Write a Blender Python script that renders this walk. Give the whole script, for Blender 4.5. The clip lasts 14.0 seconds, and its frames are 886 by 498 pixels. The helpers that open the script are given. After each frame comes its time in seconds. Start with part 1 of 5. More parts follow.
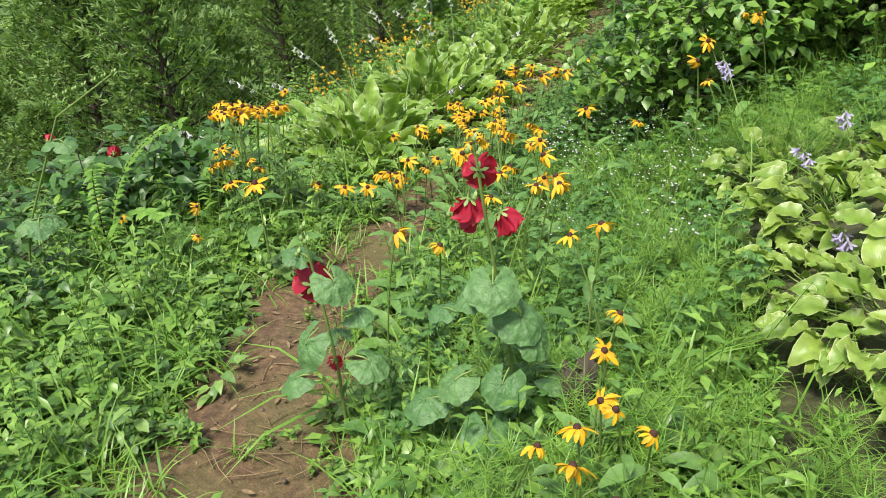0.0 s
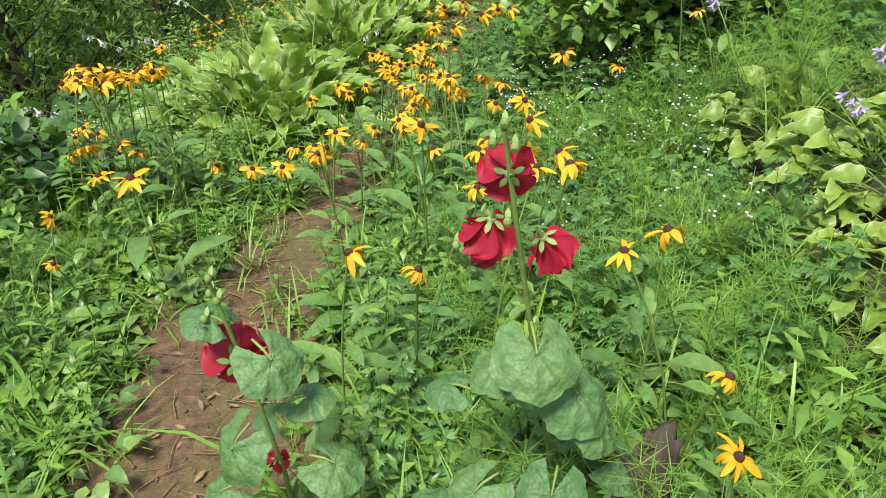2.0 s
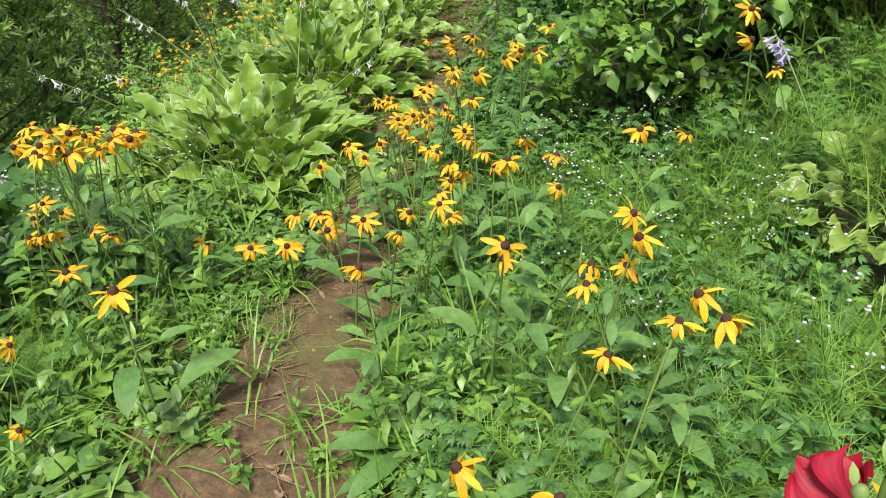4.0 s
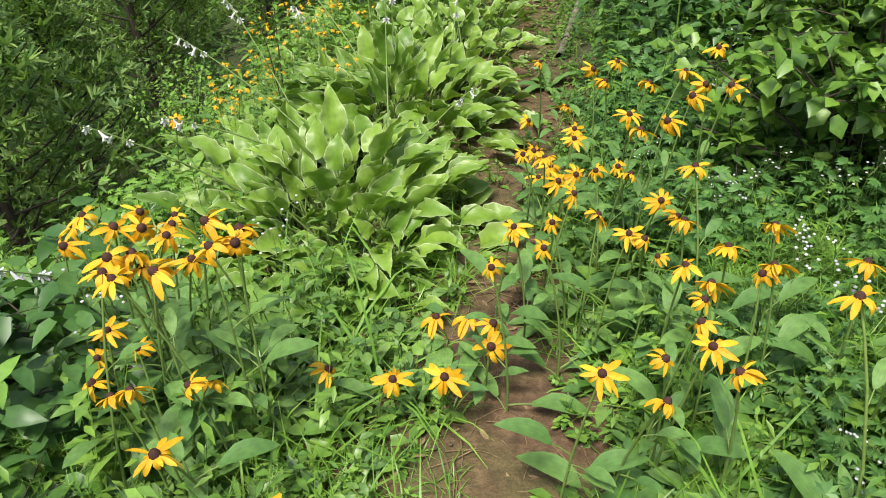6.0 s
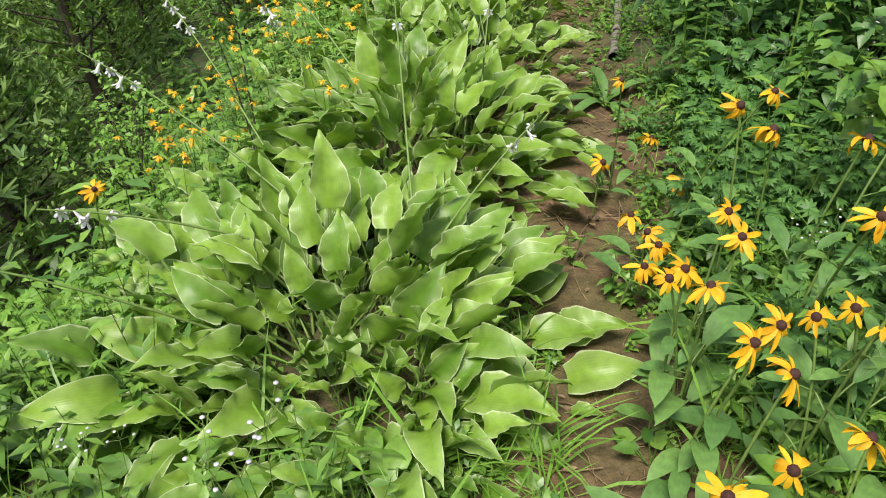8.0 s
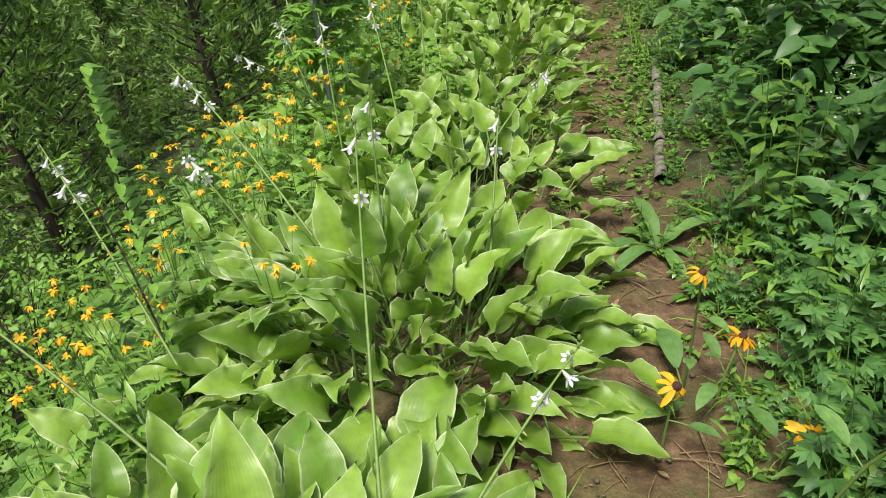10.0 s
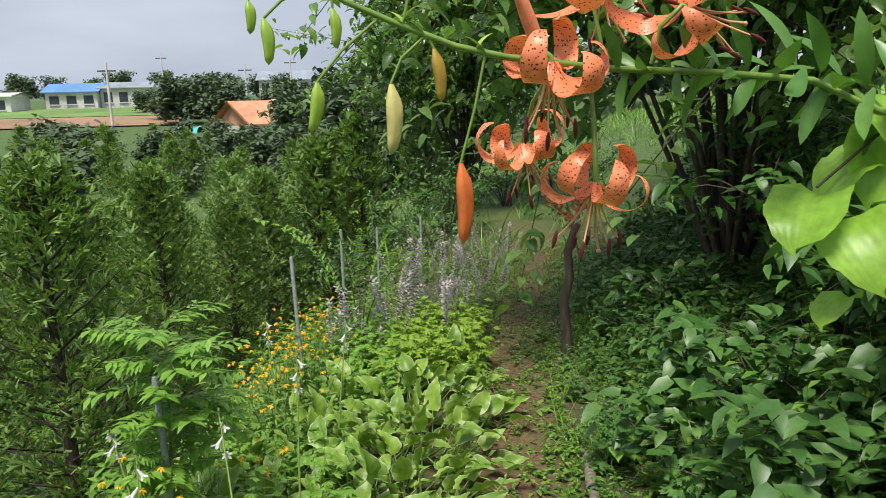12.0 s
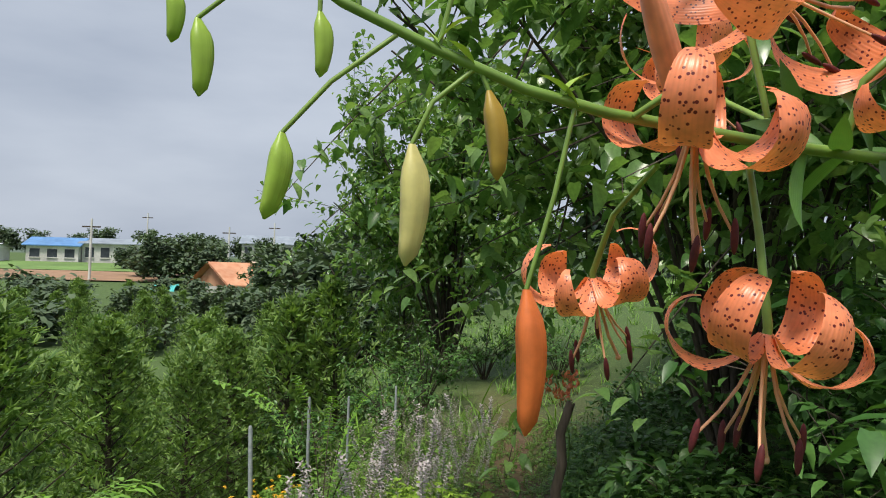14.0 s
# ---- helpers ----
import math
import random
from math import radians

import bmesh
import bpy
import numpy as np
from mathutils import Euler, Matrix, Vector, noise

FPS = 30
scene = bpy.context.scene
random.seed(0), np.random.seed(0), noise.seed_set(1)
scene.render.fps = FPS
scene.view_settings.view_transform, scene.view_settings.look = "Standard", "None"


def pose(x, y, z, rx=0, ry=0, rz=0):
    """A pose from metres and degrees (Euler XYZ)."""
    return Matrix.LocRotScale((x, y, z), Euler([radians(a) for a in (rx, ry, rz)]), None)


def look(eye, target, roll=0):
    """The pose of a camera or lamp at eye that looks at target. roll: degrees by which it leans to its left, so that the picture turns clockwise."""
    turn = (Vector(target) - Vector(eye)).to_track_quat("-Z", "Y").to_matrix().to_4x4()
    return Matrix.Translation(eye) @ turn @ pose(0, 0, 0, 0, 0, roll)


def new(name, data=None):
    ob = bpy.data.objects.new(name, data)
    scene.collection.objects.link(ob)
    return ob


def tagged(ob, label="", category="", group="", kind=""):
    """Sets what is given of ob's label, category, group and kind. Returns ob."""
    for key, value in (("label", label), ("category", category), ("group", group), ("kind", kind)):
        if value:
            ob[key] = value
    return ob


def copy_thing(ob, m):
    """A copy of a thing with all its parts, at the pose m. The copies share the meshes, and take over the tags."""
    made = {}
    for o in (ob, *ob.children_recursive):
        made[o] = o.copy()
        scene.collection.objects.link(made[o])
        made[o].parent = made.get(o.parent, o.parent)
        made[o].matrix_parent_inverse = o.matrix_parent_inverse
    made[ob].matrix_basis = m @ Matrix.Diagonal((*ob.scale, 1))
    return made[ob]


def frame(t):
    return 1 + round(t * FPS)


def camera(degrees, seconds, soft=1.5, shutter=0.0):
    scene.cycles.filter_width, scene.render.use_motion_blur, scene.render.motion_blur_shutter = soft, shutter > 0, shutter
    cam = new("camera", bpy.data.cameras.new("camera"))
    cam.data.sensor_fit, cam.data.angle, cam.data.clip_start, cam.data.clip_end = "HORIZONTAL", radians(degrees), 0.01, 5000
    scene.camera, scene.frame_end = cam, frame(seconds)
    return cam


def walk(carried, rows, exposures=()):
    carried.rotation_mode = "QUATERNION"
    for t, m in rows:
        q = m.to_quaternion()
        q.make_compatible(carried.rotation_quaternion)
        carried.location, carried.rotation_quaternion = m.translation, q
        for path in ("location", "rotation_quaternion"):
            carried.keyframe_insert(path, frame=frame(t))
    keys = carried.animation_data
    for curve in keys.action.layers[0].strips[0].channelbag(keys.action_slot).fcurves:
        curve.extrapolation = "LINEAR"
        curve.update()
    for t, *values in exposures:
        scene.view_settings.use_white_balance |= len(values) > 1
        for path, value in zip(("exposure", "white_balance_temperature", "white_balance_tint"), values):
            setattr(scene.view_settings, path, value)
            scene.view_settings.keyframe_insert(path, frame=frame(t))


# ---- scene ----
cam = camera(63.1, 14.0, soft=1.0)

PATH = [
    (0, (1.146, 2.629, 2.236), (0.616, 4.683, 0.914), -1.3),
    (0.5, (1.100, 2.856, 2.216), (0.650, 4.974, 0.968), -0.7),
    (1, (0.986, 2.995, 2.129), (0.619, 5.098, 0.827), -1.0),
    (1.5, (0.879, 3.101, 2.076), (0.581, 5.151, 0.676), -1.2),
    (2, (0.835, 3.268, 2.001), (0.641, 5.276, 0.524), -0.8),
    (2.5, (0.801, 3.489, 1.925), (0.769, 5.464, 0.391), 1.5),
    (3, (0.709, 3.575, 1.903), (0.679, 5.545, 0.364), 2.0),
    (3.5, (0.576, 3.674, 1.996), (0.557, 5.652, 0.467), 2.1),
    (3.7, (0.545, 3.718, 2.031), (0.530, 5.723, 0.537), 1.8),
    (5.8, (-0.003, 4.455, 1.875), (-0.044, 6.464, 0.388), 0.4),
    (6, (-0.050, 4.553, 1.861), (-0.090, 6.550, 0.356), 0.3),
    (6.5, (-0.171, 4.805, 1.800), (-0.198, 6.786, 0.275), -1.9),
    (7, (-0.205, 5.060, 1.713), (-0.219, 7.029, 0.173), -1.5),
    (7.2, (-0.225, 5.169, 1.690), (-0.235, 7.133, 0.142), -0.7),
    (9.3, (-0.268, 6.304, 1.429), (-0.273, 8.239, -0.156), -2.7),
    (9.5, (-0.263, 6.384, 1.421), (-0.283, 8.317, -0.163), -3.2),
    (10, (-0.179, 6.582, 1.476), (-0.241, 8.635, 0.051), -3.9),
    (10.5, (-0.114, 6.742, 1.585), (-0.170, 8.955, 0.421), -3.6),
    (11, (-0.124, 6.975, 1.584), (-0.098, 9.260, 0.570), -4.1),
    (11.5, (-0.068, 7.188, 1.618), (0.114, 9.561, 0.855), -2.8),
    (12, (0.010, 7.372, 1.614), (0.232, 9.812, 1.115), -1.4),
    (12.5, (-0.006, 7.548, 1.645), (0.275, 10.024, 1.451), -0.2),
    (13, (0.015, 7.635, 1.674), (0.330, 10.115, 1.668), 0.0),
    (13.5, (0.025, 7.706, 1.594), (0.338, 10.188, 1.574), 1.1),
    (14, (-0.003, 7.723, 1.556), (0.306, 10.201, 1.644), 1.5),
]
walk(cam, [(t, look(eye, target, roll)) for t, eye, target, roll in PATH],
     [(0, 0.64), (2, 0.58), (6.5, 0.55), (9.5, 0.38), (10.5, 0.6), (11.5, 0.56), (12.5, 0.12), (14, 0.16)])

# ---- world and light ----
world = bpy.data.worlds.new("overcast_sky")
scene.world = world
world.use_nodes = True
wn, wl = world.node_tree.nodes, world.node_tree.links
bg = wn["Background"]
sky = wn.new("ShaderNodeTexSky")
sky.sky_type, sky.sun_disc = "NISHITA", False
sky.sun_elevation, sky.sun_rotation = radians(58), radians(200)
sky.air_density, sky.dust_density = 1.0, 6.0
clouds = wn.new("ShaderNodeTexNoise")
clouds.inputs["Scale"].default_value, clouds.inputs["Detail"].default_value = 2.2, 5
wco = wn.new("ShaderNodeTexCoord")
wmap = wn.new("ShaderNodeMapping")
wmap.inputs["Scale"].default_value = (1, 1, 3.5)
wl.new(wco.outputs["Generated"], wmap.inputs["Vector"])
wl.new(wmap.outputs["Vector"], clouds.inputs["Vector"])
cramp = wn.new("ShaderNodeValToRGB")
cramp.color_ramp.elements[0].position, cramp.color_ramp.elements[0].color = 0.3, (4.2, 4.8, 5.9, 1)
cramp.color_ramp.elements[1].position, cramp.color_ramp.elements[1].color = 0.7, (6.4, 7.0, 8.0, 1)
wl.new(clouds.outputs["Fac"], cramp.inputs["Fac"])
wmix = wn.new("ShaderNodeMixRGB")
wmix.inputs["Fac"].default_value = 0.88
wl.new(sky.outputs["Color"], wmix.inputs["Color1"])
wl.new(cramp.outputs["Color"], wmix.inputs["Color2"])
wl.new(wmix.outputs["Color"], bg.inputs["Color"])
bg.inputs["Strength"].default_value = 0.09

sun_data = bpy.data.lights.new("sun", "SUN")
sun_data.energy, sun_data.angle, sun_data.color = 4.1, radians(16), (1.0, 0.95, 0.83)
sun = new("sun", sun_data)
sun.matrix_world = look((0, 0, 30), (6, 12, 0))
tagged(sun, "soft sun behind an overcast sky", "sun", kind="structure")


# ---- materials ----
def material(name, rough=0.6):
    m = bpy.data.materials.new(name)
    m.use_nodes = True
    b = m.node_tree.nodes["Principled BSDF"]
    b.inputs["Roughness"].default_value = rough
    return m, m.node_tree.nodes, m.node_tree.links, b


def ramp(nodes, stops):
    r = nodes.new("ShaderNodeValToRGB")
    e = r.color_ramp.elements
    while len(e) < len(stops):
        e.new(0.5)
    for k, (p, c) in zip(e, stops):
        k.position, k.color = p, (*c, 1)
    return r


def mixed(nodes, links, fac, a, b, mode="MIX"):
    n = nodes.new("ShaderNodeMixRGB")
    n.blend_type = mode
    for value, slot in ((fac, "Fac"), (a, "Color1"), (b, "Color2")):
        if hasattr(value, "is_linked"):
            links.new(value, n.inputs[slot])
        elif slot == "Fac":
            n.inputs[slot].default_value = value
        else:
            n.inputs[slot].default_value = (*value, 1)
    return n.outputs["Color"]


def leafy(name, dark, light, edge=None, rough=0.5, glow=0.25, veins=0.0, vein_scale=9.0, grain=60.0, spots=None, pucker=0.0):
    """Leaf or petal: colour that varies from leaf to leaf and over each leaf, some light let through, ribs as relief."""
    m, n, l, b = material(name, rough)
    geo, info = n.new("ShaderNodeNewGeometry"), n.new("ShaderNodeObjectInfo")
    uv = n.new("ShaderNodeUVMap")
    add = n.new("ShaderNodeMath")
    add.operation = "ADD"
    l.new(geo.outputs["Random Per Island"], add.inputs[0])
    l.new(info.outputs["Random"], add.inputs[1])
    fract = n.new("ShaderNodeMath")
    fract.operation = "FRACT"
    l.new(add.outputs[0], fract.inputs[0])
    colour = ramp(n, [(0.0, dark), (1.0, light)])
    l.new(fract.outputs[0], colour.inputs["Fac"])
    tex, co = n.new("ShaderNodeTexNoise"), n.new("ShaderNodeTexCoord")
    tex.inputs["Scale"].default_value, tex.inputs["Detail"].default_value = grain, 4
    l.new(co.outputs["Object"], tex.inputs["Vector"])
    mottle = ramp(n, [(0.3, (0.80, 0.80, 0.80)), (0.7, (1.15, 1.15, 1.12))])
    l.new(tex.outputs["Fac"], mottle.inputs["Fac"])
    out = mixed(n, l, 1.0, colour.outputs["Color"], mottle.outputs["Color"], "MULTIPLY")
    sep = n.new("ShaderNodeSeparateXYZ")
    l.new(uv.outputs["UV"], sep.inputs[0])
    across = n.new("ShaderNodeMath")
    across.operation = "ABSOLUTE"
    l.new(sep.outputs["X"], across.inputs[0])
    if edge:
        wob = n.new("ShaderNodeMath")
        wob.operation = "MULTIPLY_ADD"
        l.new(tex.outputs["Fac"], wob.inputs[0])
        wob.inputs[1].default_value = 0.24
        l.new(across.outputs[0], wob.inputs[2])
        within = n.new("ShaderNodeMath")
        within.operation = "MULTIPLY"
        within.inputs[1].default_value = 0.84
        l.new(wob.outputs[0], within.inputs[0])
        band = ramp(n, [(0.28, (0, 0, 0)), (0.80, (0.28, 0.28, 0.28))])
        l.new(within.outputs[0], band.inputs["Fac"])
        out = mixed(n, l, band.outputs["Color"], out, tuple(0.45 * a + 0.55 * b2 for a, b2 in zip(edge, light)))
        rim = ramp(n, [(0.865, (0, 0, 0)), (0.915, (0.8, 0.8, 0.8))])
        l.new(within.outputs[0], rim.inputs["Fac"])
        out = mixed(n, l, rim.outputs["Color"], out, edge)
    if spots:
        vor = n.new("ShaderNodeTexVoronoi")
        vor.inputs["Scale"].default_value = spots[1]
        l.new(co.outputs["Object"], vor.inputs["Vector"])
        dot = ramp(n, [(0.22, (1, 1, 1)), (0.31, (0, 0, 0))])
        l.new(vor.outputs["Distance"], dot.inputs["Fac"])
        out = mixed(n, l, dot.outputs["Color"], out, spots[0])
    if veins:
        wave = n.new("ShaderNodeTexWave")
        wave.wave_type, wave.bands_direction = "BANDS", "X"
        wave.inputs["Scale"].default_value, wave.inputs["Distortion"].default_value = vein_scale / 6.3, 0.3
        l.new(uv.outputs["UV"], wave.inputs["Vector"])
        low = 1 - 0.28 * veins
        ribs = ramp(n, [(0.0, (low, low, low)), (0.6, (1.03, 1.03, 1.03))])
        l.new(wave.outputs["Fac"], ribs.inputs["Fac"])
        out = mixed(n, l, 1.0, out, ribs.outputs["Color"], "MULTIPLY")
    l.new(out, b.inputs["Base Color"])
    if veins:
        bump = n.new("ShaderNodeBump")
        bump.inputs["Strength"].default_value, bump.inputs["Distance"].default_value = veins, 0.0018
        l.new(wave.outputs["Fac"], bump.inputs["Height"])
        l.new(bump.outputs["Normal"], b.inputs["Normal"])
    if pucker:
        cell = n.new("ShaderNodeTexVoronoi")
        cell.inputs["Scale"].default_value = 130.0
        l.new(co.outputs["Object"], cell.inputs["Vector"])
        relief = n.new("ShaderNodeBump")
        relief.inputs["Strength"].default_value, relief.inputs["Distance"].default_value = pucker, 0.004
        relief.invert = True
        l.new(cell.outputs["Distance"], relief.inputs["Height"])
        if veins:
            l.new(bump.outputs["Normal"], relief.inputs["Normal"])
        l.new(relief.outputs["Normal"], b.inputs["Normal"])
    tr, ms = n.new("ShaderNodeBsdfTranslucent"), n.new("ShaderNodeMixShader")
    l.new(mixed(n, l, 1.0, out, (1.15, 1.2, 0.6), "MULTIPLY"), tr.inputs["Color"])
    ms.inputs["Fac"].default_value = glow
    surface = n["Material Output"].inputs["Surface"]
    l.new(b.outputs["BSDF"], ms.inputs[1])
    l.new(tr.outputs["BSDF"], ms.inputs[2])
    l.new(ms.outputs["Shader"], surface)
    return m


def plain(name, a, b2, scale=30.0, rough=0.7, bump=0.3, distance=0.004, stretch=(1, 1, 1), metal=0.0):
    """Bark, wood, earth, plaster: two colours mixed by noise at two scales, with relief."""
    m, n, l, b = material(name, rough)
    b.inputs["Metallic"].default_value = metal
    co, mp = n.new("ShaderNodeTexCoord"), n.new("ShaderNodeMapping")
    mp.inputs["Scale"].default_value = stretch
    l.new(co.outputs["Object"], mp.inputs["Vector"])
    t1, t2 = n.new("ShaderNodeTexNoise"), n.new("ShaderNodeTexNoise")
    t1.inputs["Scale"].default_value, t1.inputs["Detail"].default_value = scale, 6
    t2.inputs["Scale"].default_value, t2.inputs["Detail"].default_value = scale / 7, 3
    l.new(mp.outputs["Vector"], t1.inputs["Vector"])
    l.new(mp.outputs["Vector"], t2.inputs["Vector"])
    r = ramp(n, [(0.3, a), (0.7, b2)])
    l.new(t1.outputs["Fac"], r.inputs["Fac"])
    big = ramp(n, [(0.3, (0.75, 0.75, 0.75)), (0.7, (1.15, 1.15, 1.15))])
    l.new(t2.outputs["Fac"], big.inputs["Fac"])
    l.new(mixed(n, l, 1.0, r.outputs["Color"], big.outputs["Color"], "MULTIPLY"), b.inputs["Base Color"])
    bp = n.new("ShaderNodeBump")
    bp.inputs["Strength"].default_value, bp.inputs["Distance"].default_value = bump, distance
    l.new(t1.outputs["Fac"], bp.inputs["Height"])
    l.new(bp.outputs["Normal"], b.inputs["Normal"])
    return m


def earth():
    """Brown trodden earth with moss and litter at two scales."""
    m, n, l, b = material("earth", 0.9)
    co = n.new("ShaderNodeTexCoord")
    outs = []
    for s, d in ((3.0, 4), (28.0, 6), (160.0, 4)):
        t = n.new("ShaderNodeTexNoise")
        t.inputs["Scale"].default_value, t.inputs["Detail"].default_value = s, d
        l.new(co.outputs["Object"], t.inputs["Vector"])
        outs.append(t.outputs["Fac"])
    r = ramp(n, [(0.25, (0.050, 0.029, 0.015)), (0.55, (0.118, 0.070, 0.036)), (0.8, (0.20, 0.128, 0.070))])
    l.new(outs[1], r.inputs["Fac"])
    moss = ramp(n, [(0.44, (0, 0, 0)), (0.64, (0.75, 0.75, 0.75))])
    l.new(outs[0], moss.inputs["Fac"])
    c = mixed(n, l, moss.outputs["Color"], r.outputs["Color"], (0.10, 0.095, 0.03))
    fine = ramp(n, [(0.3, (0.7, 0.7, 0.7)), (0.7, (1.25, 1.25, 1.25))])
    l.new(outs[2], fine.inputs["Fac"])
    # soil away from the path, coloured dark to stand for shade under the plants
    shaded_soil = ramp(n, [(0.3, (0.028, 0.030, 0.012)), (0.7, (0.075, 0.080, 0.028))])
    l.new(outs[1], shaded_soil.inputs["Fac"])
    cover = n.new("ShaderNodeUVMap")
    split = n.new("ShaderNodeSeparateXYZ")
    l.new(cover.outputs["UV"], split.inputs[0])
    c = mixed(n, l, split.outputs["X"], c, shaded_soil.outputs["Color"])
    sward = ramp(n, [(0.3, (0.035, 0.07, 0.015)), (0.7, (0.09, 0.15, 0.035))])
    l.new(outs[1], sward.inputs["Fac"])
    c = mixed(n, l, split.outputs["Y"], c, sward.outputs["Color"])
    l.new(mixed(n, l, 1.0, c, fine.outputs["Color"], "MULTIPLY"), b.inputs["Base Color"])
    bp = n.new("ShaderNodeBump")
    bp.inputs["Strength"].default_value, bp.inputs["Distance"].default_value = 0.8, 0.02
    l.new(outs[1], bp.inputs["Height"])
    l.new(bp.outputs["Normal"], b.inputs["Normal"])
    return m


EARTH = earth()
HOSTA = leafy("hosta_leaf", (0.11, 0.23, 0.022), (0.245, 0.39, 0.05), (0.58, 0.64, 0.40), 0.42, 0.28, 0.09, 15, 30)
LIME_HOSTA = leafy("lime_hosta_leaf", (0.14, 0.25, 0.035), (0.25, 0.36, 0.06), (0.48, 0.54, 0.24), 0.4, 0.25, 0.1, 13, 25)
STEM = leafy("green_stem", (0.13, 0.21, 0.05), (0.19, 0.28, 0.07), rough=0.5, glow=0.1)
WEED = leafy("weed_leaf", (0.058, 0.15, 0.02), (0.20, 0.345, 0.055), rough=0.4, glow=0.18)
GREY_WEED = leafy("grey_green_weed_leaf", (0.075, 0.17, 0.04), (0.205, 0.325, 0.08), rough=0.42, glow=0.16)
FERN_LEAF = leafy("mugwort_leaf", (0.055, 0.15, 0.035), (0.125, 0.26, 0.06), rough=0.5, glow=0.25)
GRASS = leafy("grass_blade", (0.09, 0.22, 0.024), (0.21, 0.365, 0.05), rough=0.45, glow=0.2)
DARK_LEAF = leafy("dark_leaf", (0.042, 0.12, 0.026), (0.10, 0.215, 0.048), rough=0.42, glow=0.25)
NEEDLE = leafy("juniper_spray", (0.082, 0.175, 0.046), (0.265, 0.395, 0.10), rough=0.6, glow=0.33, grain=3)
BRIGHT_LEAF = leafy("bright_leaf", (0.14, 0.30, 0.04), (0.23, 0.42, 0.065), rough=0.5, glow=0.35)
RUD_LEAF = leafy("rough_green_leaf", (0.085, 0.19, 0.045), (0.15, 0.28, 0.065), rough=0.6, glow=0.2, veins=0.1, vein_scale=5)
PETAL = leafy("golden_petal", (0.72, 0.36, 0.007), (0.82, 0.48, 0.014), rough=0.6, glow=0.2, veins=0.15, vein_scale=6)
CONE = plain("dark_brown_cone", (0.028, 0.010, 0.006), (0.075, 0.022, 0.014), 400, 0.8, 0.8, 0.002)
BARK = plain("bark", (0.035, 0.025, 0.018), (0.105, 0.082, 0.062), 40, 0.9, 0.8, 0.01, (1, 1, 0.15))
WOOD = plain("weathered_wood", (0.09, 0.075, 0.058), (0.27, 0.235, 0.19), 60, 0.85, 0.7, 0.006, (0.2, 1, 1))
STRAW = plain("dry_straw", (0.14, 0.085, 0.045), (0.30, 0.21, 0.11), 80, 0.8, 0.2)
PEBBLE = plain("pebble", (0.07, 0.05, 0.034), (0.15, 0.115, 0.08), 60, 0.8, 0.3)
VIOLET_PETAL = leafy("violet_petal", (0.40, 0.34, 0.62), (0.56, 0.50, 0.74), rough=0.5, glow=0.3)
WHITE_PETAL = leafy("pale_lilac_petal", (0.62, 0.60, 0.72), (0.78, 0.77, 0.85), rough=0.5, glow=0.3)


